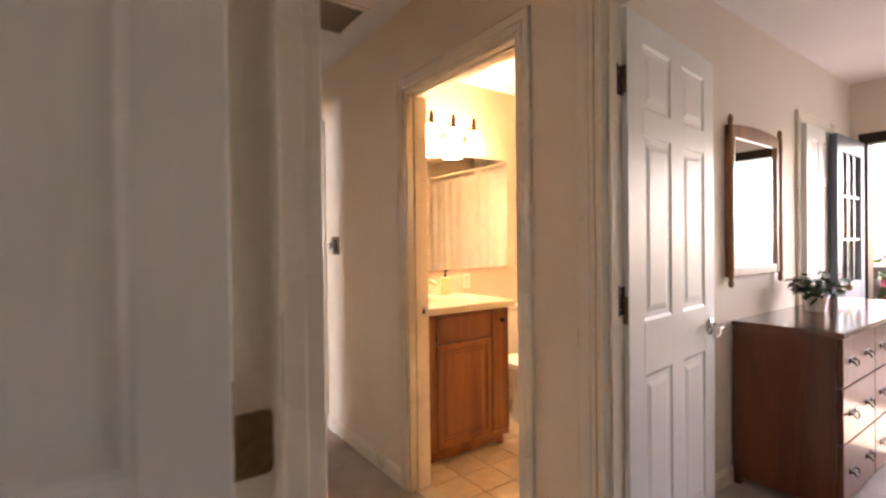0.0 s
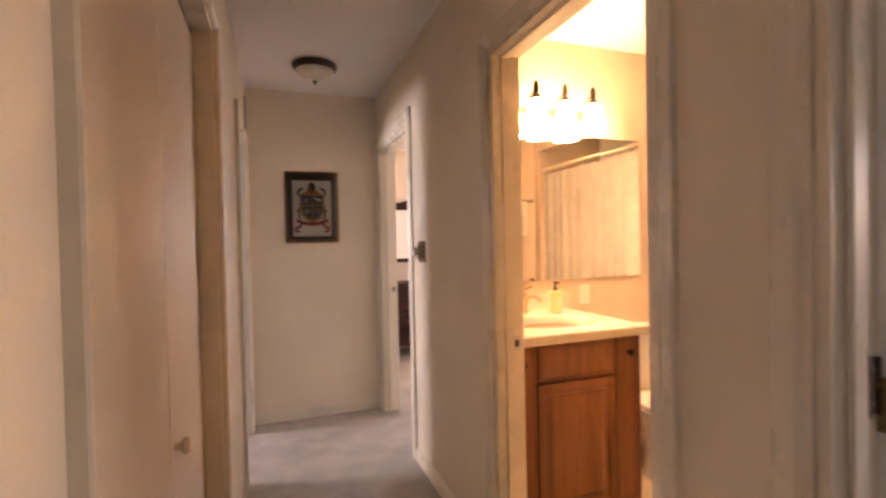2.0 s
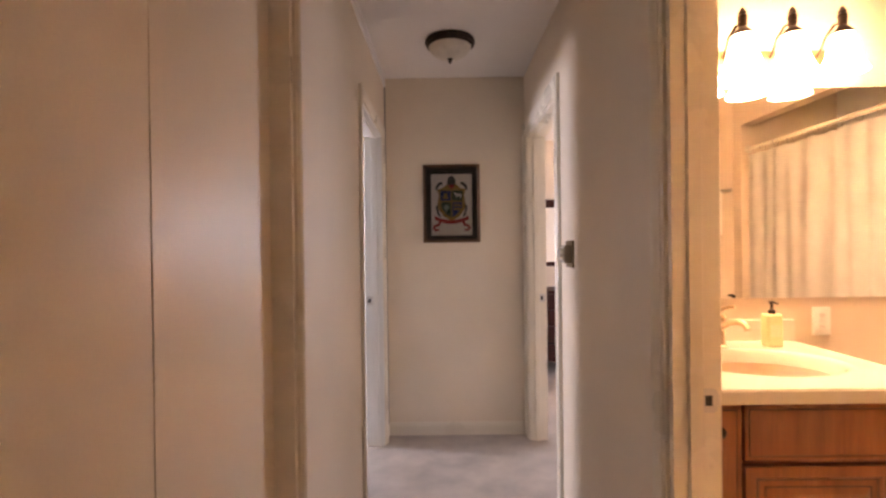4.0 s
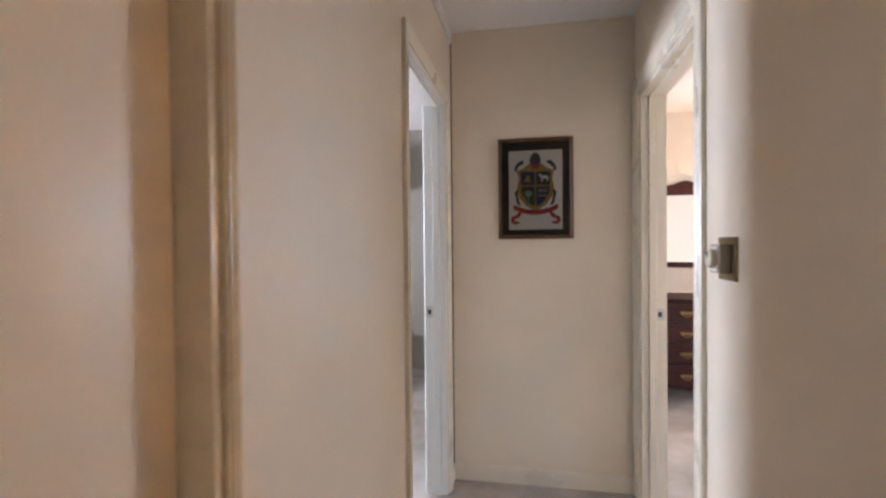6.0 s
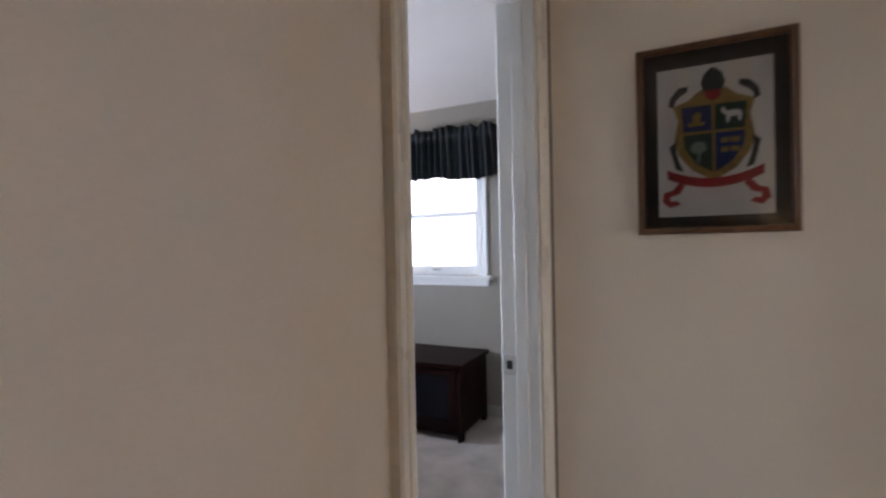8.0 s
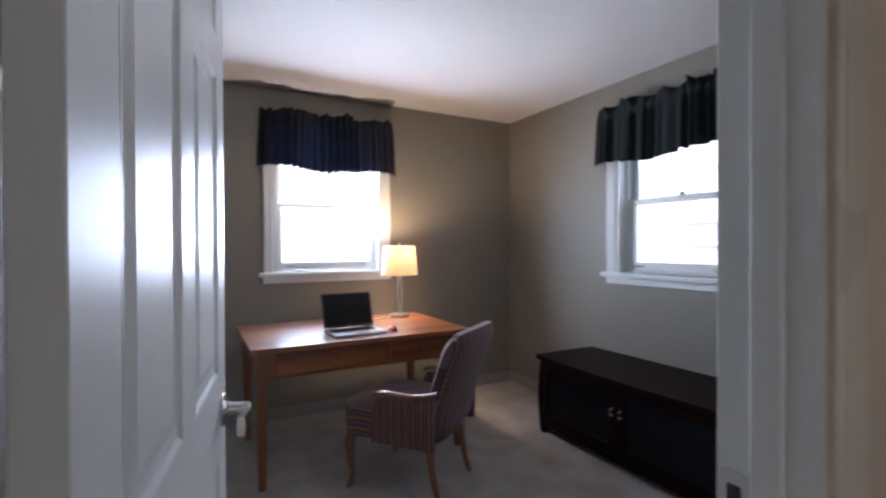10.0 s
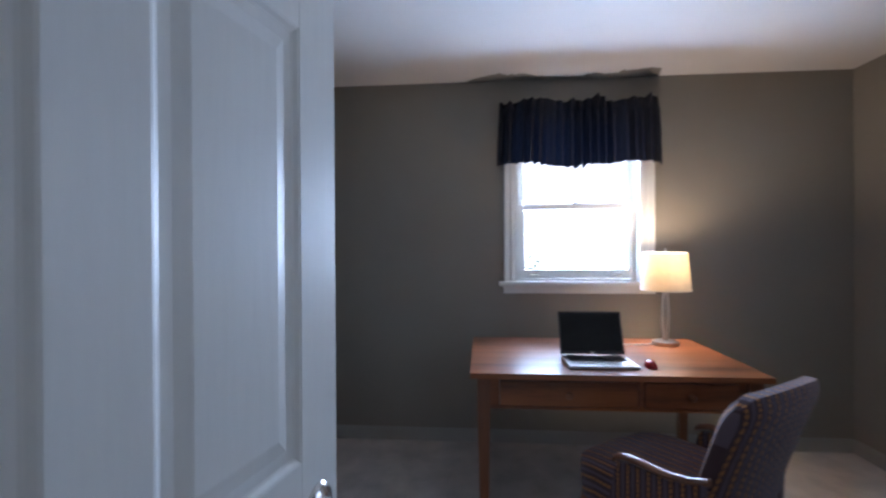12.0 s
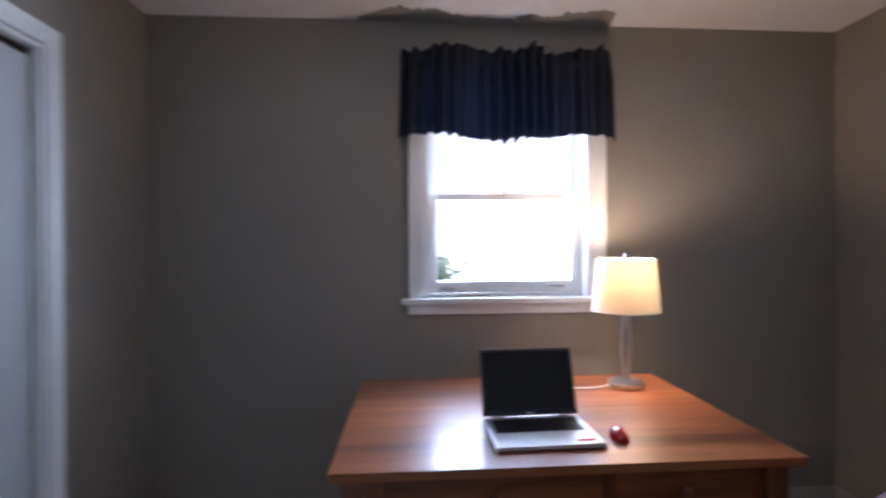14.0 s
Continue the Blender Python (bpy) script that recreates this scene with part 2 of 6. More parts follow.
GRASS = mat("lawn", (0.09, 0.13, 0.05), 0.9, vary=0.3, scale=3, bump=0.6, bscale=50)
SIDING = mat("pale house siding", (0.70, 0.69, 0.66), 0.6, vary=0.03)
ROOF = mat("grey roof shingle", (0.16, 0.15, 0.15), 0.9, vary=0.2, scale=20)
PAPER = mat("white print paper", (0.85, 0.83, 0.80), 0.7, vary=0.02)
MATBOARD = mat("dark brown mat board", (0.018, 0.012, 0.010), 0.6, vary=0.1)
FRAMEWOOD = wood("picture frame wood", (0.07, 0.03, 0.012), (0.19, 0.09, 0.035), 0.3, 2, 12)
GOLD = mat("gold paint", (0.42, 0.27, 0.07), 0.5, vary=0.2, scale=60)
BLUEINK = mat("blue ink", (0.02, 0.035, 0.17), 0.6, vary=0.2, scale=80)
GREENINK = mat("green ink", (0.015, 0.055, 0.03), 0.6, vary=0.2, scale=80)
REDINK = mat("red ink", (0.42, 0.025, 0.03), 0.6, vary=0.2, scale=80)
GREYINK = mat("charcoal ink", (0.05, 0.05, 0.055), 0.6, vary=0.4, scale=120)


# ---- building helpers ----
def thing(name, label, category, m=None, group="", kind=""):
    ob = new(name)
    ob.empty_display_size = 0.05
    if m is not None:
        ob.matrix_world = m
    ob["base"] = [v for row in (m or Matrix()) for v in row]
    return tagged(ob, label, category, group, kind)


def place_of(ob):
    m = Matrix()
    chain = []
    while ob:
        chain.append(ob)
        ob = ob.parent
    for o in reversed(chain):
        m = m @ o.matrix_basis
    return m


def part(name, bm, material, parent=None, label="", world=False, smooth=False):
    """Links a bmesh as one mesh object under a thing or part. world: the bmesh is in the world's place, not the thing's."""
    if world and parent:
        bm.transform(place_of(parent).inverted())
    bmesh.ops.recalc_face_normals(bm, faces=bm.faces)
    me = bpy.data.meshes.new(name)
    if smooth:
        for f in bm.faces:
            f.smooth = True
        for e in bm.edges:
            if len(e.link_faces) == 2 and e.calc_face_angle(0) > 0.6:
                e.smooth = False
    bm.to_mesh(me)
    bm.free()
    for mm in material if isinstance(material, (list, tuple)) else (material,):
        me.materials.append(mm)
    ob = new(name, me)
    if parent:
        ob.parent = parent
    if label:
        ob["label"] = label
    return ob


def setting(name, bm, material, label, category, smooth=False):
    return tagged(part(name, bm, material, smooth=smooth), label, category, kind="structure")


def bx(bm, x0, x1, y0, y1, z0, z1, bev=0.0, seg=2):
    d = bmesh.ops.create_cube(bm, size=1, matrix=Matrix.Translation(((x0 + x1) / 2, (y0 + y1) / 2, (z0 + z1) / 2)) @ Matrix.Diagonal((x1 - x0, y1 - y0, z1 - z0, 1)))
    if bev:
        es = list({e for v in d["verts"] for e in v.link_edges})
        bmesh.ops.bevel(bm, geom=es, offset=bev, segments=seg, affect="EDGES", profile=0.7)
    return bm


def box(x0, x1, y0, y1, z0, z1, bev=0.0, seg=2):
    return bx(bmesh.new(), x0, x1, y0, y1, z0, z1, bev, seg)


def lathe(bm, profile, c=(0, 0, 0), n=24, axis=2, sx=1.0, sy=1.0):
    """Turns (radius, height) pairs round an axis through c."""
    rings = []
    for r, h in profile:
        ring = []
        for i in range(n):
            a = 2 * math.pi * i / n
            p = [max(r, 1e-4) * math.cos(a) * sx, max(r, 1e-4) * math.sin(a) * sy]
            q = p[:axis] + [h] + p[axis:] if axis < 2 else p + [h]
            ring.append(bm.verts.new((q[0] + c[0], q[1] + c[1], q[2] + c[2])))
        rings.append(ring)
    for a, b in zip(rings, rings[1:]):
        for i in range(n):
            bm.faces.new((a[i], a[(i + 1) % n], b[(i + 1) % n], b[i]))
    bm.faces.new(rings[0])
    bm.faces.new(rings[-1])
    return bm


def tube(bm, pts, r, n=8, r1=None):
    """A round bar along points."""
    pts = [Vector(p) for p in pts]
    rings = []
    for i, p in enumerate(pts):
        d = (pts[min(i + 1, len(pts) - 1)] - pts[max(i - 1, 0)]).normalized()
        a = d.orthogonal().normalized() if abs(d.z) > 0.95 else d.cross(Vector((0, 0, 1))).normalized()
        b = d.cross(a)
        rr = r if r1 is None else r + (r1 - r) * i / (len(pts) - 1)
        rings.append([bm.verts.new(p + rr * (math.cos(2 * math.pi * k / n) * a + math.sin(2 * math.pi * k / n) * b)) for k in range(n)])
    for a, b in zip(rings, rings[1:]):
        for i in range(n):
            bm.faces.new((a[i], a[(i + 1) % n], b[(i + 1) % n], b[i]))
    bm.faces.new(rings[0])
    bm.faces.new(rings[-1])
    return bm


def prism(bm, outline, y0, y1):
    """A flat shape given in x and z, with thickness from y0 to y1."""
    a = [bm.verts.new((x, y0, z)) for x, z in outline]
    b = [bm.verts.new((x, y1, z)) for x, z in outline]
    n = len(a)
    bm.faces.new(a)
    bm.faces.new(b)
    for i in range(n):
        bm.faces.new((a[i], a[(i + 1) % n], b[(i + 1) % n], b[i]))
    return bm


def loft(bm, rings, caps=True):
    rs = [[bm.verts.new(p) for p in ring] for ring in rings]
    n = len(rs[0])
    for a, b in zip(rs, rs[1:]):
        for i in range(n):
            bm.faces.new((a[i], a[(i + 1) % n], b[(i + 1) % n], b[i]))
    if caps:
        bm.faces.new(rs[0])
        bm.faces.new(rs[-1])
    return bm


def raised(bm, x0, x1, z0, z1, y, out, steps):
    """A moulded panel in the x-z plane: (inset, height) rings outwards from y in the direction out, with a flat middle."""
    rings = [[(x0 + i, y + out * h, z0 + i), (x1 - i, y + out * h, z0 + i), (x1 - i, y + out * h, z1 - i), (x0 + i, y + out * h, z1 - i)] for i, h in steps]
    rs = [[bm.verts.new(p) for p in ring] for ring in rings]
    for a, b in zip(rs, rs[1:]):
        for i in range(4):
            bm.faces.new((a[i], a[(i + 1) % 4], b[(i + 1) % 4], b[i]))
    bm.faces.new(rs[-1])
    return rs[0]


# ---- walls with openings ----
def wall(name, axis, at, a, b, z, openings, mats, label):
    """A wall across the axis ('x': runs along y) from at[0] to at[1] thick, a to b long and z high, with openings (a0, a1, z0, z1).
    mats: the paint on its low and on its high side."""
    bm = bmesh.new()
    cuts = sorted({a, b, *[v for o in openings for v in o[:2]]})
    for lo, hi in zip(cuts, cuts[1:]):
        mid = (lo + hi) / 2
        solid = [(0.0, z)]
        for o in openings:
            if o[0] < mid < o[1]:
                solid = [s for s in ((0.0, o[2]), (o[3], z)) if s[1] - s[0] > 0.001]
        for z0, z1 in solid:
            if axis == "x":
                bx(bm, at[0], at[1], lo, hi, z0, z1)
            else:
                bx(bm, lo, hi, at[0], at[1], z0, z1)
    bmesh.ops.remove_doubles(bm, verts=bm.verts, dist=1e-5)
    k = 0 if axis == "x" else 1
    bm.normal_update()
    ob = setting(name, bm, list(mats), label, "wall")
    for f in ob.data.polygons:
        f.material_index = 1 if f.normal[k] > 0.5 else 0
    return ob


PROFILE = ((0.0, 0.0), (0.0, 0.009), (0.004, 0.012), (0.012, 0.012), (0.016, 0.016), (0.022, 0.016), (0.026, 0.013), (0.044, 0.018), (0.056, 0.020), (0.062, 0.016), (0.062, 0.0))


def casing(axis, face, out, a, b, z0, z1, material, s=1.0, reveal=0.006):
    """Moulded trim round an opening from a to b and up to z1, on the wall face at face, standing out in the direction out."""
    bm = bmesh.new()
    a, b, z1 = a - reveal, b + reveal, z1 + reveal
    rings = []
    for u, v in PROFILE:
        u, p = u * s, face + out * v
        path = [(a - u, z0), (a - u, z1 + u), (b + u, z1 + u), (b + u, z0)]
        rings.append([(p, y, zz) if axis == "x" else (y, p, zz) for y, zz in path])
    rs = [[bm.verts.new(q) for q in ring] for ring in rings]
    for r0, r1 in zip(rs, rs[1:]):
        for i in range(3):
            bm.faces.new((r0[i], r0[i + 1], r1[i + 1], r1[i]))
    bm.faces.new([r[0] for r in rs])
    bm.faces.new([r[-1] for r in rs])
    return setting("trim", bm, material, "moulded painted wood casing round an opening", "trim")


def lining(name, axis, x0, x1, a, b, z, material, stop=None, stop_side=1):
    """Jambs and head of a doorway through a wall from x0 to x1, with a door stop."""
    bm = bmesh.new()

    def add(u0, u1, v0, v1, z0, z1):
        if axis == "x":
            bx(bm, u0, u1, v0, v1, z0, z1, 0.0015, 1)
        else:
            bx(bm, v0, v1, u0, u1, z0, z1, 0.0015, 1)

    t = 0.016
    add(x0, x1, a, a + t, 0, z - t)
    add(x0, x1, b - t, b, 0, z - t)
    add(x0, x1, a, b, z - t, z)
    if stop is not None:
        add(stop, stop + 0.035, a + t, a + t + 0.011, 0, z - t - 0.011)
        add(stop, stop + 0.035, b - t - 0.011, b - t, 0, z - t - 0.011)
        add(stop, stop + 0.035, a + t, b - t, z - t - 0.011, z - t)
    return setting(name, bm, material, "painted wood door jamb with stop moulding", "door frame")


def baseboard(axis, face, out, runs, material=None):
    bm = bmesh.new()
    for a, b in runs:
        for z0, z1, d in ((0.0, 0.068, 0.012), (0.068, 0.080, 0.009), (0.080, 0.088, 0.005)):
            lo, hi = sorted((face, face + out * d))
            if axis == "x":
                bx(bm, lo, hi, a, b, z0, z1)
            else:
                bx(bm, a, b, lo, hi, z0, z1)
    return setting("baseboard", bm, material or TRIM, "painted wood baseboard along the wall", "baseboard")


HALL_Z, OFFICE_Z = 2.500, 2.44
WX, EX = -0.01, 0.97  # faces of the hall walls
EW, NW_, SW_ = -3.365, 6.577, 3.14
DOORZ = 2.065

# hall, with its doorways
wall("wall_west", "x", (-0.12, WX), -0.9, 4.70, HALL_Z, [(0.43, 1.25, 0, DOORZ), (1.485, 2.712, 0, DOORZ), (3.76, 4.53, 0, DOORZ)], (TAUPE, CREAM), "painted drywall between the hall and the rooms")
wall("wall_office_east", "x", (-0.12, 0.0), 4.70, 6.577, OFFICE_Z, [], (TAUPE, CREAM), "taupe painted drywall of the office")
wall("wall_east", "x", (EX, EX + 0.11), -0.9, 6.76, HALL_Z, [(0.60, 1.45, 0, DOORZ), (1.79, 2.604, 0, DOORZ), (3.79, 4.60, 0, DOORZ)], (CREAM, BLUSH), "cream painted drywall of the hall with doorways")
wall("wall_north", "y", (4.70, 4.81), 0.0, EX, HALL_Z, [], (CREAM, CREAM), "cream painted end wall of the hall")
wall("wall_south", "y", (-1.0, -0.9), -0.12, 1.06, HALL_Z, [], (CREAM, CREAM), "cream painted end wall of the hall")
# room in which the walk starts
wall("wall_start_north", "y", (1.32, 1.40), -2.6, -0.12, HALL_Z, [], (CREAM, CREAM), "plain painted wall of the first room")
# the west opening is made up to let daylight reach the open door
wall("wall_start_west", "x", (-2.7, -2.6), -1.6, 1.40, HALL_Z, [(-0.75, -0.10, 1.0, 1.95)], (CREAM, CREAM), "plain painted wall of the first room, unseen opening added for light")
wall("wall_start_south", "y", (-1.7, -1.6), -2.7, -0.12, HALL_Z, [], (CREAM, CREAM), "plain painted wall of the first room")
wall("wall_start_east", "x", (-0.12, -0.02), -1.6, -0.9, HALL_Z, [], (CREAM, CREAM), "plain painted wall of the first room")
# hall closet
wall("wall_closet_back", "x", (-0.80, -0.72), 1.40, 3.03, HALL_Z, [], (CREAM, CREAM), "plain closet back wall")
wall("wall_closet_side", "y", (2.80, 2.88), -0.72, -0.12, HALL_Z, [], (CREAM, CREAM), "plain closet side wall")
# office
WIN_W = (4.44, 5.28, 1.09, 2.10)
WIN_N = (-2.10, -0.99, 1.09, 2.10)
wall("wall_office_west", "x", (EW - 0.20, EW), SW_ - 0.9, NW_ + 0.2, OFFICE_Z, [WIN_W], (SIDING, TAUPE), "taupe painted drywall with a window over the desk")
wall("wall_office_north", "y", (NW_, NW_ + 0.20), EW, 0.0, OFFICE_Z, [WIN_N], (TAUPE, SIDING), "taupe painted drywall with a window over the cabinet")
wall("wall_office_south", "y", (SW_ - 0.11, SW_), EW, -0.12, OFFICE_Z, [(-2.745, -1.43, 0, 2.03)], (WHITE, TAUPE), "taupe painted drywall with a closet opening")
wall("wall_office_closet", "y", (SW_ - 0.80, SW_ - 0.72), EW, -0.80, OFFICE_Z, [], (WHITE, WHITE), "plain closet back wall")
# bathroom
wall("wall_bath_north", "y", (3.33, 3.44), 1.06, 3.42, HALL_Z, [], (PEACH, BLUSH), "peach painted bathroom wall")
wall("wall_bath_south", "y", (1.67, 1.745), 1.06, 3.42, HALL_Z, [], (BLUSH, PEACH), "painted wall between bathroom and bedroom")
wall("wall_bath_east", "x", (3.32, 3.42), 1.745, 3.33, HALL_Z, [], (CERAMIC, BLUSH), "white tub surround wall")
wall("wall_bath_west", "x", (EX + 0.11, EX + 0.118), 1.745, 3.33, HALL_Z, [(1.79, 2.604, 0, DOORZ)], (PEACH, PEACH), "peach painted bathroom wall beside its door")
wall("wall_tub_header", "x", (2.55, 2.64), 1.745, 3.33, HALL_Z, [(1.84, 3.27, 0, 2.17)], (PEACH, CERAMIC), "painted header over the tub alcove")
# bedroom
wall("wall_bedroom_north", "y", (1.67, 1.78), 3.42, 4.6, HALL_Z, [], (BLUSH, BLUSH), "pale painted bedroom wall")
wall("wall_bedroom_east", "x", (4.5, 4.64), -2.6, 1.67, HALL_Z, [(-0.35, 1.62, 0.02, 2.10)], (BLUSH, SIDING), "pale painted bedroom wall with the patio opening")
wall("wall_bedroom_south", "y", (-2.7, -2.6), 1.06, 4.64, HALL_Z, [], (BLUSH, BLUSH), "plain bedroom wall")
wall("wall_bedroom_west", "x", (0.95, 1.06), -2.6, -0.9, HALL_Z, [], (BLUSH, BLUSH), "plain bedroom wall")
# east room
wall("wall_east_room_north", "y", (6.70, 6.80), 1.06, 4.3, HALL_Z, [(2.54, 3.40, 1.09, 2.10)], (BLUSH, BLUSH), "pale painted bedroom wall behind a dresser")
wall("wall_east_room_east", "x", (4.3, 4.42), 3.44, 6.80, HALL_Z, [], (BLUSH, SIDING), "pale painted bedroom wall")

for _n, _b, _m, _l in (("floor", (-3.37, 0.0, -1.7, 6.58), CARPET, "beige cut-pile carpet"), ("floor_east", (0.0, 1.06, -1.0, 6.80), CARPET, "beige cut-pile carpet in the hall"),
                       ("floor_bedroom", (1.06, 4.64, -2.7, 1.67), CARPET, "beige cut-pile carpet in the bedroom"), ("floor_east_room", (1.06, 4.42, 3.44, 6.80), CARPET, "beige cut-pile carpet in the bedroom")):
    setting(_n, box(_b[0], _b[1], _b[2], _b[3], -0.10, 0.0), _m, _l, "floor")
for _n, _b, _z in (("ceiling_hall", (-0.12, 1.06, -1.0, 4.81), HALL_Z), ("ceiling_start", (-2.7, -0.12, -1.7, 2.34), HALL_Z), ("ceiling_office", (EW - 0.2, 0.0, 2.34, NW_ + 0.2), OFFICE_Z),
                   ("ceiling_bath", (1.06, 3.42, 1.67, 3.44), HALL_Z), ("ceiling_bedroom", (1.06, 4.64, -2.7, 1.67), HALL_Z), ("ceiling_east_room", (1.06, 4.42, 3.44, 6.80), HALL_Z),
                   ("ceiling_bedroom_corner", (3.42, 4.64, 1.67, 1.80), HALL_Z)):
    setting(_n, box(_b[0], _b[1], _b[2], _b[3], _z, _z + 0.08), CEIL, "flat white painted ceiling", "ceiling")

# trim of the doorways
casing("x", WX, 1, 0.43, 1.25, 0, DOORZ, TRIM)
casing("x", WX, 1, 1.485, 2.712, 0, DOORZ, TRIM, s=0.35, reveal=0.002)
casing("x", WX, 1, 3.76, 4.53, 0, DOORZ, TRIM, s=0.82)
casing("x", -0.12, -1, 3.76, 4.53, 0, DOORZ, WHITE)
casing("x", EX, -1, 0.60, 1.45, 0, DOORZ, TRIM)
casing("x", EX, -1, 1.79, 2.604, 0, DOORZ, TRIM)
casing("x", EX, -1, 3.79, 4.60, 0, DOORZ, TRIM, s=1.4)
casing("x", EX + 0.11, 1, 0.60, 1.45, 0, DOORZ, TRIM)
casing("x", EX + 0.11, 1, 3.79, 4.60, 0, DOORZ, TRIM)
lining("door_frame_1", "x", -0.147, WX + 0.002, 0.43, 1.25, DOORZ, TRIM, -0.075)
lining("door_frame_2", "x", -0.122, WX + 0.002, 1.485, 2.712, DOORZ, TRIM)
lining("door_frame_3", "x", -0.122, WX + 0.002, 3.76, 4.53, DOORZ, WHITE, -0.075)
lining("door_frame_4", "x", EX - 0.002, EX + 0.120, 0.60, 1.45, DOORZ, TRIM, EX + 0.035)
lining("door_frame_5", "x", EX - 0.002, EX + 0.120, 1.79, 2.604, DOORZ, TRIM, EX + 0.035)
lining("door_frame_6", "x", EX - 0.002, EX + 0.120, 3.79, 4.60, DOORZ, TRIM, EX + 0.035)
lining("door_frame_7", "y", SW_ - 0.112, SW_ + 0.002, -2.745, -1.43, 2.03, WHITE)
casing("y", SW_, 1, -2.745, -1.43, 0, 2.03, WHITE)
baseboard("x", WX, 1, ((-0.9, 0.36), (2.74, 3.69), (4.60, 4.70)))
baseboard("x", EX, -1, ((-0.9, 0.53), (1.50, 1.72), (2.674, 3.695)))
baseboard("y", 4.70, -1, ((0.0, EX),))
baseboard("x", EW, 1, ((SW_, NW_),), BASE)
baseboard("y", NW_, -1, ((EW, -0.12),), BASE)
baseboard("y", SW_, 1, ((EW, -2.815), (-1.36, -0.12)), BASE)
baseboard("x", -0.12, -1, ((SW_, 3.69), (4.60, NW_)), BASE)
baseboard("y", 1.67, -1, ((1.06, 4.5),))
baseboard("y", 6.70, -1, ((1.06, 4.3),))
baseboard("y", 3.33, -1, ((1.07, 2.55),))


# ---- doors ----
STICK = ((0.0, 0.0175), (0.004, 0.0165), (0.010, 0.0128), (0.014, 0.0115), (0.030, 0.0112), (0.050, 0.0148), (0.053, 0.0152))


def six_panel_door(name, w, h, m, label, lever=False, material=None, metal=None, hinges=(0.25, 1.05, 1.80)):
    """A six-panel leaf: hinge edge at x = 0, width along +x, thickness 35 mm about y = 0."""
    material = material or WHITE
    ob = thing(name, label, "door", m, kind="structure")
    st, t = 0.108, 0.0175
    mid = 0.095
    pw = (w - 2 * st - mid) / 2
    xs = ((st, st + pw), (st + pw + mid, w - st))
    zs = ((0.20, 0.82), (1.0, 1.64), (1.72, h - 0.085))
    bm = bmesh.new()
    bx(bm, 0, st, -t, t, 0.0, h, 0.0015, 1)
    bx(bm, w - st, w, -t, t, 0.0, h, 0.0015, 1)
    bx(bm, st + pw, st + pw + mid, -t, t, 0.0, h)
    for x0, x1 in xs:
        for z0, z1 in ((0.0, zs[0][0]), (zs[0][1], zs[1][0]), (zs[1][1], zs[2][0]), (zs[2][1], h)):
            bx(bm, x0, x1, -t, t, z0, z1)
    part("leaf", bm, material, ob)
    for x0, x1 in xs:
        for z0, z1 in zs:
            pb = bmesh.new()
            raised(pb, x0, x1, z0, z1, 0, 1, STICK)
            raised(pb, x0, x1, z0, z1, 0, -1, STICK)
            part("panel", pb, material, ob)
    hx, hz = w - 0.065, 0.915 if lever else 0.955
    for s in (-1, 1):
        hb = bmesh.new()
        lathe(hb, [(r, s * (t + d)) for r, d in ((0.035, 0.0), (0.036, 0.004), (0.032, 0.009), (0.016, 0.014), (0.012, 0.026), (0.012, 0.058), (0.009, 0.061))], (hx, 0, hz), 20, axis=1)
        knob = part("door_handle", hb, metal or CHROME, ob, "satin metal door handle", smooth=True)
        kb = bmesh.new()
        if lever:
            y = s * (t + 0.045)
            loft(kb, [[(hx + 0.012 - f * 0.088, y + s * d + s * 0.010 * math.sin(3 * f), hz - 0.016 * f ** 1.6 + q * (0.011 + 0.009 * f * f)) for d, q in ((-0.007, -1), (0.007, -1), (0.009, 0), (0.007, 1), (-0.007, 1), (-0.009, 0))] for f in (0, 0.15, 0.5, 0.85, 1.0)])
            part("lever", kb, metal or CHROME, knob, smooth=True)
        else:
            lathe(kb, [(r, s * (t + d)) for r, d in ((0.011, 0.026), (0.022, 0.032), (0.029, 0.042), (0.030, 0.052), (0.024, 0.062), (0.010, 0.066))], (hx, 0, hz), 20, axis=1)
            part("knob", kb, metal or CHROME, knob, smooth=True)
    for z in hinges:
        hb = box(-0.0035, -0.0005, -0.0150, 0.0150, z - 0.045, z + 0.045, 0.001, 1)
        part("hinge", hb, BRASS, ob, "aged brass hinge leaf")
    return ob


six_panel_door("door_1", 0.79, 2.03, pose(-0.150, 1.212, 0.008, 0, 0, 180), "white six-panel door standing open into the first room")
six_panel_door("door_2", 0.82, 2.03, pose(-0.155, 3.816, 0.008, 0, 0, 180 - 9.95), "white six-panel office door standing open with a satin lever", lever=True)
six_panel_door("door_3", 0.76, 2.03, pose(1.083, 1.433, 0.008, 0, 0, 6.0), "white six-panel bedroom door standing open", lever=True, metal=CHROME)


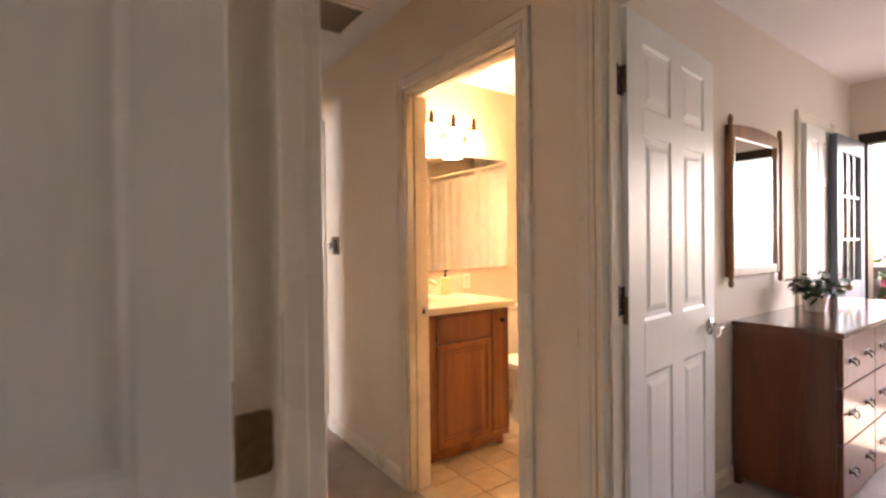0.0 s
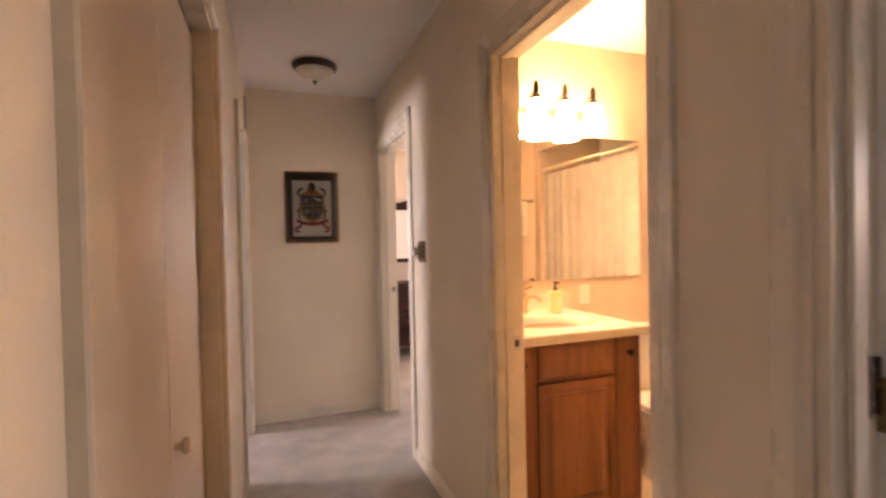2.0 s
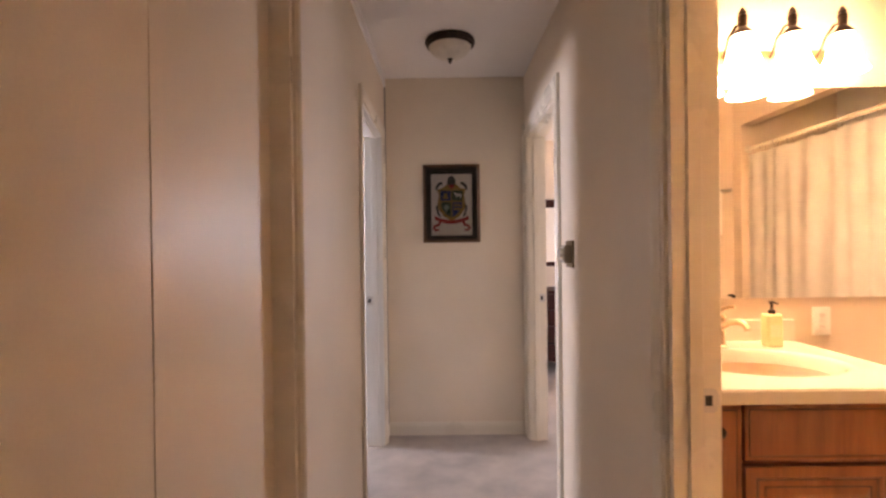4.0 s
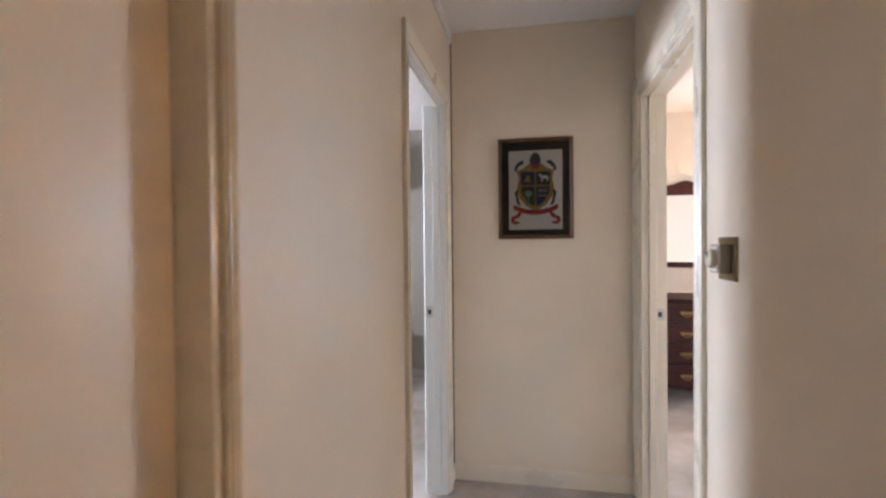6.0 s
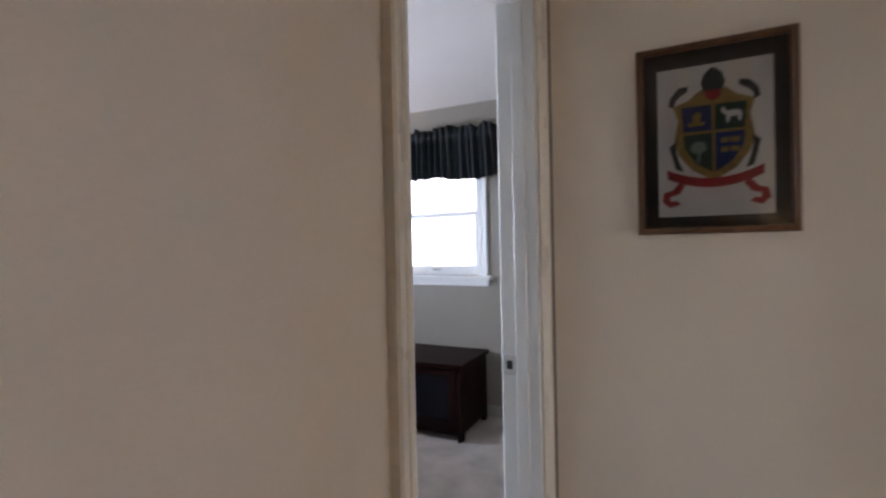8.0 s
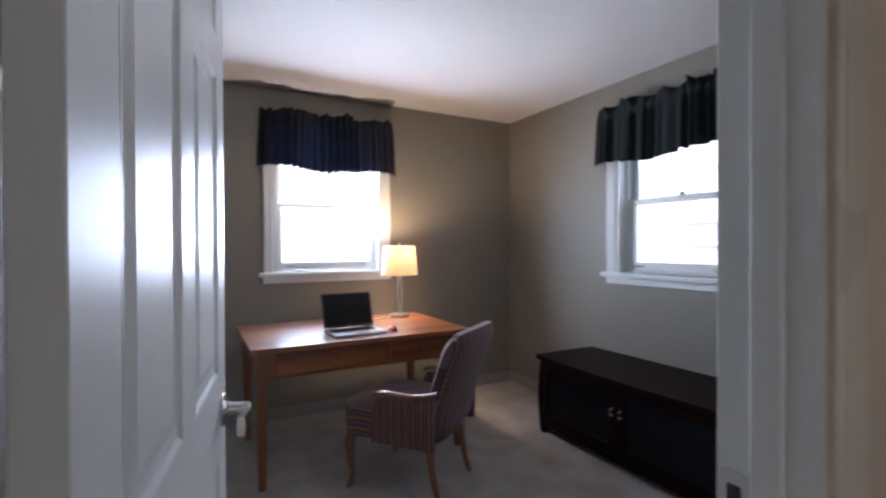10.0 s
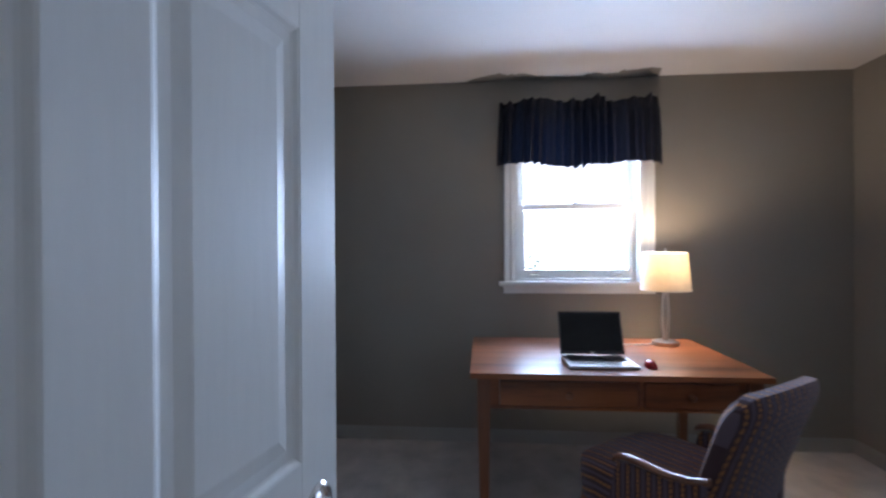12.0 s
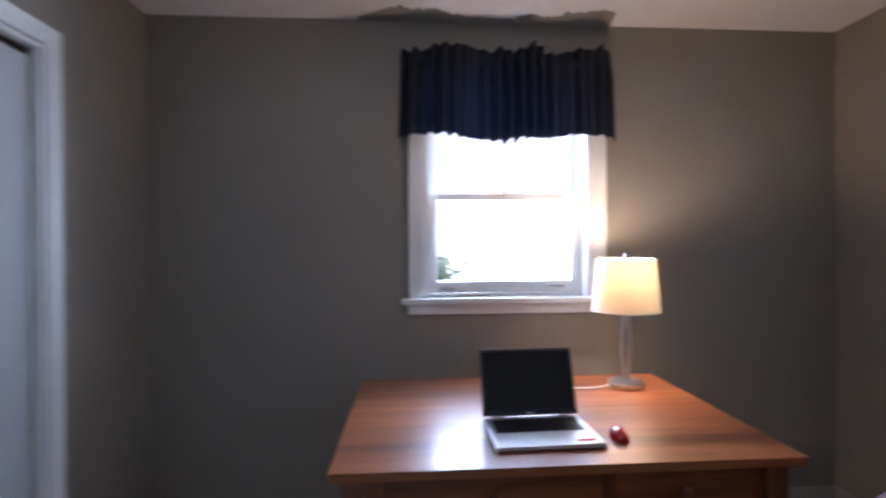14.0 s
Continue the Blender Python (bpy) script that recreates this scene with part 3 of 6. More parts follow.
def jamb_hardware(name, x, y, z, s, label, hinged, material, w=0.030):
    """A strike plate or a hinge leaf let into a jamb that faces s along y."""
    ob = thing(name, label, "strike plate" if not hinged else "hinge", pose(x, y, z), kind="structure")
    bm = bmesh.new()
    pts = []
    hh = 0.046 if hinged else 0.030
    for cx, cz, a0 in ((w - 0.010, hh - 0.010, 0), (-w + 0.010, hh - 0.010, 90), (-w + 0.010, -hh + 0.010, 180), (w - 0.010, -hh + 0.010, 270)):
        pts += [(cx + 0.010 * math.cos(radians(a0 + k * 30)), cz + 0.010 * math.sin(radians(a0 + k * 30))) for k in range(4)]
    prism(bm, pts, 0.0, s * 0.0025)
    part("plate", bm, material, ob)
    if hinged:
        for dx, dz in ((-0.006, 0.028), (0.010, 0.0), (-0.006, -0.028)):
            sb = bmesh.new()
            lathe(sb, ((0.0045, s * 0.002), (0.0045, s * 0.0035), (0.002, s * 0.0042)), (dx, 0, dz), 10, axis=1)
            part("screw", sb, BRASS, ob)
        kb = lathe(bmesh.new(), ((0.0062, -0.047), (0.0068, -0.045), (0.0068, 0.045), (0.004, 0.051)), (-w, s * 0.004, 0), 10)
        part("knuckle", kb, material, ob, smooth=True)
    else:
        part("latch_hole", box(-0.009, 0.009, min(s * 0.002, s * 0.0032), max(s * 0.002, s * 0.0032), -0.013, 0.013), BLACK, ob, "dark latch hole")
        bx_ = box(w - 0.002, w + 0.006, min(0, s * 0.004), max(0, s * 0.004), -0.016, 0.016, 0.001, 1)
        part("lip", bx_, material, ob)
    return ob


for _z in (0.20, 1.80):
    jamb_hardware("jamb_hinge", -0.119, 1.234, _z, -1, "antique brass hinge leaf on the door jamb", True, BRASS)
jamb_hardware("jamb_hinge", -0.119, 1.234, 1.0, -1, "antique brass hinge leaf on the door jamb", True, BRASS)
for _z in (1.09, 1.80):
    jamb_hardware("jamb_hinge", 1.066, 1.432, _z, -1, "dark bronze hinge leaf on the door jamb", True, BRONZE, 0.022)
for _z in (0.87, 1.80):
    jamb_hardware("jamb_hinge", -0.108, 3.776, _z, 1, "painted hinge leaf on the office door jamb", True, BRASS)
jamb_hardware("strike_plate", -0.098, 4.514, 0.967, -1, "satin strike plate in the office door jamb", False, STEEL, 0.022)
jamb_hardware("strike_plate", 1.056, 4.584, 0.965, -1, "satin strike plate in a bedroom door jamb", False, STEEL, 0.022)
jamb_hardware("strike_plate", 1.056, 2.588, 0.930, -1, "satin strike plate in the bathroom door jamb", False, STEEL, 0.022)


def bifold(name, cuts, m, label, material, knobs, knob_z, h, knob_material):
    """Flat folding closet leaves between the cuts along x, front face towards +y."""
    ob = thing(name, label, "closet door", m, kind="structure")
    for a, b in zip(cuts, cuts[1:]):
        part("leaf", box(a + 0.0015, b - 0.0015, -0.030, 0.0, 0.012, h, 0.0025, 2), material, ob)
    for k in knobs:
        kb = lathe(bmesh.new(), ((0.009, 0.0), (0.008, 0.010), (0.012, 0.014), (0.019, 0.020), (0.020, 0.026), (0.015, 0.033), (0.004, 0.035)), (k, 0, knob_z), 20, axis=1)
        part("knob", kb, knob_material, ob, "round pale knob", smooth=True)
    part("track", box(cuts[0], cuts[-1], -0.034, -0.004, h + 0.006, h + 0.026), BRONZE, ob, "dark metal track")
    return ob


bifold("door_4", (-2.694, -2.175, -1.501), pose(-0.066, 0, 0, 0, 0, -90), "flat cream folding closet door in the hall", CLOSET, (-2.225,), 0.86, 2.02, CLOSET)
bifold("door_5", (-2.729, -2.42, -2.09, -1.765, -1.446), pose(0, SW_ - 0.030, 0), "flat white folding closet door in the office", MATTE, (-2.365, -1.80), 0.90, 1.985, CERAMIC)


# ---- windows ----
def window(name, w, z0, z1, m, label, meet, lifts, lock):
    """A double-hung window: x along the wall about 0, room towards -y, wall face at y = 0."""
    ob = thing(name, label, "window", m, kind="structure")
    h = w / 2
    bm = bmesh.new()
    for s in (-1, 1):
        lo, hi = sorted((s * h, s * (h - 0.022)))
        bx(bm, lo, hi, 0.0, 0.20, z0, z1)
        lo, hi = sorted((s * (h - 0.022), s * (h - 0.036)))
        bx(bm, lo, hi, 0.070, 0.086, z0, z1)
        bx(bm, lo, hi, 0.130, 0.142, z0, z1)
    bx(bm, -h + 0.022, h - 0.022, 0.0, 0.20, z1 - 0.022, z1)
    part("window_frame", bm, WHITE, ob)
    bm = bmesh.new()
    zz = z1
    a = h
    rings = []
    for u, v in PROFILE:
        path = [(-a - u * 1.15, z0), (-a - u * 1.15, zz + u * 1.15), (a + u * 1.15, zz + u * 1.15), (a + u * 1.15, z0)]
        rings.append([(x, -v, q) for x, q in path])
    rs = [[bm.verts.new(q) for q in ring] for ring in rings]
    for r0, r1 in zip(rs, rs[1:]):
        for i in range(3):
            bm.faces.new((r0[i], r0[i + 1], r1[i + 1], r1[i]))
    part("casing", bm, WHITE, ob)
    part("window_sill", box(-h - 0.105, h + 0.105, -0.052, 0.080, z0 - 0.030, z0, 0.008, 3), WHITE, ob)
    ab = box(-h - 0.075, h + 0.075, -0.018, -0.001, z0 - 0.080, z0 - 0.030, 0.004, 2)
    bx(ab, -h - 0.079, h + 0.079, -0.026, -0.001, z0 - 0.044, z0 - 0.030, 0.003, 2)
    part("apron", ab, WHITE, ob)
    part("outer_sill", box(-h, h, 0.082, 0.24, z0 - 0.03, z0 + 0.012), WHITE, ob)
    g = h - 0.024

    def sash(nm, y0, y1, a0, a1, bottom, top):
        sb = bmesh.new()
        bx(sb, -g, -g + 0.048, y0, y1, a0, a1, 0.003, 1)
        bx(sb, g - 0.048, g, y0, y1, a0, a1, 0.003, 1)
        bx(sb, -g + 0.048, g - 0.048, y0, y1, a0, a0 + bottom, 0.003, 1)
        bx(sb, -g + 0.048, g - 0.048, y0, y1, a1 - top, a1, 0.003, 1)
        s = part(nm, sb, WHITE, ob)
        p = part("pane", box(-g + 0.040, g - 0.040, (y0 + y1) / 2 - 0.002, (y0 + y1) / 2 + 0.002, a0 + bottom - 0.002, a1 - top + 0.002), PANE, s)
        p.visible_shadow = False
        return s

    low = sash("lower_sash", 0.088, 0.128, z0 + 0.014, meet + 0.020, 0.060, 0.034)
    sash("upper_sash", 0.144, 0.182, meet - 0.016, z1 - 0.022, 0.034, 0.045)
    for x in lifts:
        lb = tube(bmesh.new(), ((x - 0.034, 0.088, z0 + 0.046), (x - 0.030, 0.070, z0 + 0.044), (x + 0.030, 0.070, z0 + 0.044), (x + 0.034, 0.088, z0 + 0.046)), 0.006)
        part("sash_lift", lb, CHROME, low, "bright metal sash lift", smooth=True)
    kb = lathe(bmesh.new(), ((0.022, meet + 0.020), (0.020, meet + 0.030), (0.012, meet + 0.040), (0.004, meet + 0.042)), (lock, 0.108, 0), 16)
    part("sash_lock", kb, STEEL, low, smooth=True)
    return ob


window("window_1", WIN_W[1] - WIN_W[0], 1.09, 2.10, pose(EW, (WIN_W[0] + WIN_W[1]) / 2, 0, 0, 0, 90), "white double-hung window over the desk", 1.59, (-0.28, 0.27), 0.0)
window("window_2", WIN_N[1] - WIN_N[0], 1.09, 2.10, pose((WIN_N[0] + WIN_N[1]) / 2, NW_, 0), "white double-hung window over the dark cabinet", 1.585, (-0.42, 0.14), -0.115)


def valance(name, w, z0, z1, m, label, seed, cloth=NAVY):
    """A gathered cloth valance on a rod: x along the wall, hanging at y = 0 in front of it (room towards -y)."""
    ob = thing(name, label, "valance", m)
    rnd = random.Random(seed)
    nx, nz = 320, 26
    waves = [(rnd.uniform(14, 30), rnd.uniform(0, 6.3), rnd.uniform(0.3, 1.0)) for _ in range(6)]
    rod = z1 - 0.085
    fine = [(rnd.uniform(55, 140), rnd.uniform(0, 6.3), rnd.uniform(0.4, 1.0)) for _ in range(7)]

    def fold(x):
        return sum(a * math.sin(f * x + p + 1.3 * math.sin(7 * x + p)) for f, p, a in fine) / 3.2 + 0.5 * sum(a * math.sin(f * x + p) for f, p, a in waves[:3]) / 3.0

    def tops(x):
        return 0.5 + 0.5 * math.sin(26 * x + waves[0][1] + 1.9 * math.sin(9 * x + waves[1][1])) + 0.12 * math.sin(67 * x + waves[4][1])

    bm = bmesh.new()
    grid = []
    for j in range(nz + 1):
        v = j / nz
        row = []
        for i in range(nx + 1):
            u = i / nx
            x = (u - 0.5) * w
            flare = 1.0 + 0.035 * (1 - v)
            top = z1 - 0.018 * tops(x) - 0.016 * abs(math.sin(27 * x + waves[5][1] + 1.4 * math.sin(13 * x))) ** 1.3 - 0.014 * math.exp(-((u - 0.44) / 0.05) ** 2)
            bot = z0 + 0.016 * math.sin(9 * x + waves[2][1]) + 0.008 * fold(x * 1.2)
            z = bot + (top - bot) * v
            k = abs(z - rod)
            amp = 0.002 + 0.027 * min(1, k / 0.05) ** 0.8 + 0.010 * (1 - v)
            y = -amp * fold(x) - (0.034 * (z - rod) / 0.085 * math.sin(30 * x + waves[3][1] + 1.5 * math.sin(11 * x)) if z > rod else 0.0)
            end = min(u, 1 - u) * w
            if end < 0.05:
                y += 0.075 * (1 - end / 0.05)
            row.append(bm.verts.new((x * flare, y, z)))
        grid.append(row)
    for j in range(nz):
        for i in range(nx):
            bm.faces.new((grid[j][i], grid[j][i + 1], grid[j + 1][i + 1], grid[j + 1][i]))
    part("cloth", bm, cloth, ob, smooth=True)
    rb = tube(bmesh.new(), ((-w / 2 + 0.03, 0.100, rod), (-w / 2 + 0.03, 0.045, rod), (w / 2 - 0.03, 0.045, rod), (w / 2 - 0.03, 0.100, rod)), 0.008)
    part("rod", rb, WHITE, ob)
    return ob


valance("valance", 1.035, 1.850, 2.290, pose(EW + 0.115, 4.858, 0, 0, 0, 90), "gathered navy cotton valance over the desk window", 4)
valance("valance", 1.43, 1.845, 2.265, pose(-1.50, NW_ - 0.115, 0), "gathered dark green-black valance over the cabinet window", 9, FOREST)

window("window_3", 0.86, 1.09, 2.10, pose(2.97, 6.70, 0), "white double-hung bedroom window beside the dresser", 1.585, (-0.25, 0.25), 0.0)
valance("valance", 1.02, 1.845, 2.245, pose(2.97, 6.585, 0), "gathered olive green valance over a bedroom window", 12, OLIVE)

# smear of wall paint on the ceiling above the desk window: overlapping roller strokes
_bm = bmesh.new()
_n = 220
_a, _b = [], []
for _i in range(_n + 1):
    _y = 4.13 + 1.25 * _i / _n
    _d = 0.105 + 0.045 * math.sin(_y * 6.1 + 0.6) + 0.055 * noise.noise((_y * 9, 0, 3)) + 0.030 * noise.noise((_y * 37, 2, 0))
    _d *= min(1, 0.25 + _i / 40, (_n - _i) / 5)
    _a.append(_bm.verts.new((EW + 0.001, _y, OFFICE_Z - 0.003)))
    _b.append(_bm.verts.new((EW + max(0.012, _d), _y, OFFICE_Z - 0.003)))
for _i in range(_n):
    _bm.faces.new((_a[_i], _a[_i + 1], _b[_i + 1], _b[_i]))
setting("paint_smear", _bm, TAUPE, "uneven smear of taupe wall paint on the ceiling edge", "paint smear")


# ---- office things ----
def desk():
    ob = thing("desk", "cherry wood writing desk with two drawers under the window", "desk", pose(-2.72, 4.82, 0))
    x0, x1, y0, y1 = -3.15, -2.295, 4.165, 5.475
    planks = (0.0, 0.16, 0.33, 0.47, 0.64, 0.80, 1.0)
    for a, b in zip(planks, planks[1:]):
        xa, xb = x0 + (x1 - x0) * a, x0 + (x1 - x0) * b
        part("top_board", box(xa, xb, y0, y1, 0.729, 0.755, 0.0012 if a else 0.004, 2), CHERRY, ob, world=True)
    bm = box(x0 + 0.03, x1 - 0.035, y0 + 0.055, y0 + 0.075, 0.60, 0.729)
    part("side_apron", bm, CHERRY, ob, world=True)
    part("side_apron", box(x0 + 0.03, x1 - 0.035, y1 - 0.075, y1 - 0.055, 0.60, 0.729), CHERRY, ob, world=True)
    part("back_apron", box(x0 + 0.035, x0 + 0.055, y0 + 0.05, y1 - 0.05, 0.60, 0.729), CHERRY, ob, world=True)
    fx = x1 - 0.055
    bm = bmesh.new()
    bx(bm, fx - 0.015, fx, 4.20, 5.44, 0.712, 0.729)
    bx(bm, fx - 0.015, fx, 4.20, 5.44, 0.578, 0.592)
    for ya, yb in ((4.235, 4.298), (4.922, 4.945), (5.352, 5.41)):
        bx(bm, fx - 0.014, fx + 0.001, ya, yb, 0.578, 0.729)
    part("front_apron", bm, CHERRY, ob, world=True)
    for ya, yb, k in ((4.298, 4.922, 4.611), (4.945, 5.352, 5.145)):
        d = part("drawer", box(fx - 0.30, fx + 0.004, ya + 0.003, yb - 0.003, 0.595, 0.709, 0.003, 2), CHERRY, ob, world=True)
        kb = lathe(bmesh.new(), ((0.008, fx + 0.003), (0.007, fx + 0.014), (0.015, fx + 0.020), (0.017, fx + 0.027), (0.012, fx + 0.034), (0.003, fx + 0.036)), (0, k, 0.652), 18, axis=0)
        part("knob", kb, CHERRY_X, d, "turned wooden knob", world=True, smooth=True)
    for lx in (x0 + 0.055, x1 - 0.062):
        for ly in (y0 + 0.062, y1 - 0.062):
            rings = []
            for z, r in ((0.729, 0.030), (0.575, 0.030), (0.56, 0.029), (0.30, 0.024), (0.012, 0.019), (0.0, 0.017)):
                rings.append([(lx - r, ly - r, z), (lx + r, ly - r, z), (lx + r, ly + r, z), (lx - r, ly + r, z)])
            part("leg", loft(bmesh.new(), rings), CHERRY_X, ob, world=True)
    return ob


desk()


def laptop():
    ob = thing("laptop", "open silver laptop with a black screen on the desk", "laptop", pose(-2.51, 4.78, 0.755, 0, 0, 91.5))
    # local: x along the keyboard, y away from the user
    part("base", box(-0.16, 0.16, -0.125, 0.105, 0.004, 0.017, 0.004, 2), LAPTOP, ob)
    part("underside", box(-0.157, 0.157, -0.120, 0.100, 0.0, 0.006), BLACK, ob)
    kb = part("keyboard", box(-0.138, 0.138, -0.025, 0.080, 0.0165, 0.0180), BLACK, ob)
    bm = bmesh.new()
    for r in range(6):
        n = 14 if r < 5 else 9
        for c in range(n):
            w = 0.272 / n
            bx(bm, -0.136 + c * w + 0.001, -0.136 + (c + 1) * w - 0.001, 0.063 - r * 0.0172, 0.077 - r * 0.0172, 0.018, 0.0195)
    part("keys", bm, BLACK, kb)
    part("touchpad", box(-0.052, 0.052, -0.112, -0.040, 0.0165, 0.0176), STEEL, ob)
    part("sticker", box(0.085, 0.140, -0.108, -0.092, 0.0168, 0.0176), RED, ob, "small coloured sticker strip")
    t = radians(19)
    m = Matrix.Translation((0, 0.100, 0.018)) @ Matrix.Rotation(-t, 4, "X")
    lid = box(-0.16, 0.16, -0.004, 0.006, 0.004, 0.222, 0.004, 2)
    lid.transform(m)
    lo = part("lid", lid, BLACK, ob, "black laptop lid")
    sc = box(-0.150, 0.150, -0.0058, -0.0040, 0.020, 0.212)
    sc.transform(m)
    part("screen", sc, mat("dark screen glass", (0.006, 0.006, 0.007), 0.12, vary=0.0), lo)
    lg = box(-0.012, 0.012, -0.0068, -0.0054, 0.009, 0.014)
    lg.transform(m)
    part("badge", lg, STEEL, lo)
    for x in (-0.11, 0.11):
        part("screen_hinge", box(x - 0.020, x + 0.020, 0.090, 0.108, 0.014, 0.026, 0.004, 2), CHROME, ob)


laptop()


def mouse():
    ob = thing("mouse", "small red and black wireless mouse on the desk", "mouse", pose(-2.462, 5.012, 0.755, 0, 0, 80))
    for name, y0, y1, m in (("shell", -0.045, 0.018, RED), ("buttons", 0.014, 0.047, BLACK)):
        rings = []
        for k in range(7):
            y = y0 + (y1 - y0) * k / 6
            f = math.sqrt(max(0.03, 1 - (y / 0.05) ** 2))
            rings.append([(0.029 * f * math.cos(a), y, max(0.0, 0.033 * f * math.sin(a))) for a in [math.pi * i / 10 for i in range(11)]])
        part(name, loft(bmesh.new(), rings), m, ob, smooth=True)


mouse()


def desk_lamp():
    ob = thing("table_lamp", "lit table lamp with a cream drum shade and brushed steel stem", "lamp", pose(-2.97, 5.272, 0.755))
    part("lamp_base", lathe(bmesh.new(), ((0.070, 0.0), (0.072, 0.003), (0.072, 0.020), (0.069, 0.024), (0.02, 0.026)), n=36), STEEL, ob, smooth=True)
    for s in (-1, 1):
        rings = []
        for k in range(13):
            f = k / 12
            y = s * (0.006 + 0.010 * math.sin(math.pi * f))
            rings.append([(-0.011, y - 0.005, 0.024 + 0.30 * f), (0.011, y - 0.005, 0.024 + 0.30 * f), (0.011, y + 0.005, 0.024 + 0.30 * f), (-0.011, y + 0.005, 0.024 + 0.30 * f)])
        part("stem", loft(bmesh.new(), rings), STEEL, ob, smooth=True)
    bm = bmesh.new()
    n = 48
    a = [bm.verts.new((0.135 * math.cos(2 * math.pi * i / n), 0.135 * math.sin(2 * math.pi * i / n), 0.315)) for i in range(n)]
    b = [bm.verts.new((0.116 * math.cos(2 * math.pi * i / n), 0.116 * math.sin(2 * math.pi * i / n), 0.530)) for i in range(n)]
    for i in range(n):
        bm.faces.new((a[i], a[(i + 1) % n], b[(i + 1) % n], b[i]))
    sh = part("shade", bm, SHADE, ob, "glowing cream fabric drum shade", smooth=True)
    for z, r in ((0.316, 0.1355), (0.529, 0.1165)):
        part("hem", tube(bmesh.new(), [(r * math.cos(2 * math.pi * k / 48), r * math.sin(2 * math.pi * k / 48), z) for k in range(49)], 0.0022, 6), CLOTH, sh)
    bm = tube(bmesh.new(), ((-0.116, 0, 0.52), (0, 0, 0.525), (0.116, 0, 0.52)), 0.0015)
    tube(bm, ((0, -0.116, 0.52), (0, 0, 0.525), (0, 0.116, 0.52)), 0.0015)
    part("spider", bm, STEEL, ob)
    part("finial", lathe(bmesh.new(), ((0.006, 0.522), (0.009, 0.530), (0.006, 0.538), (0.007, 0.548), (0.003, 0.556)), n=14), STEEL, ob, smooth=True)
    part("socket", lathe(bmesh.new(), ((0.012, 0.320), (0.014, 0.330), (0.014, 0.365), (0.010, 0.37)), n=14), STEEL, ob)
    part("cord", tube(bmesh.new(), ((-0.01, -0.06, 0.006), (0.02, -0.12, 0.004), (0.03, -0.20, 0.004), (-0.02, -0.32, 0.004), (-0.10, -0.40, 0.004), (-0.17, -0.44, 0.004)), 0.0035), CERAMIC, ob, "white power cord")


desk_lamp()


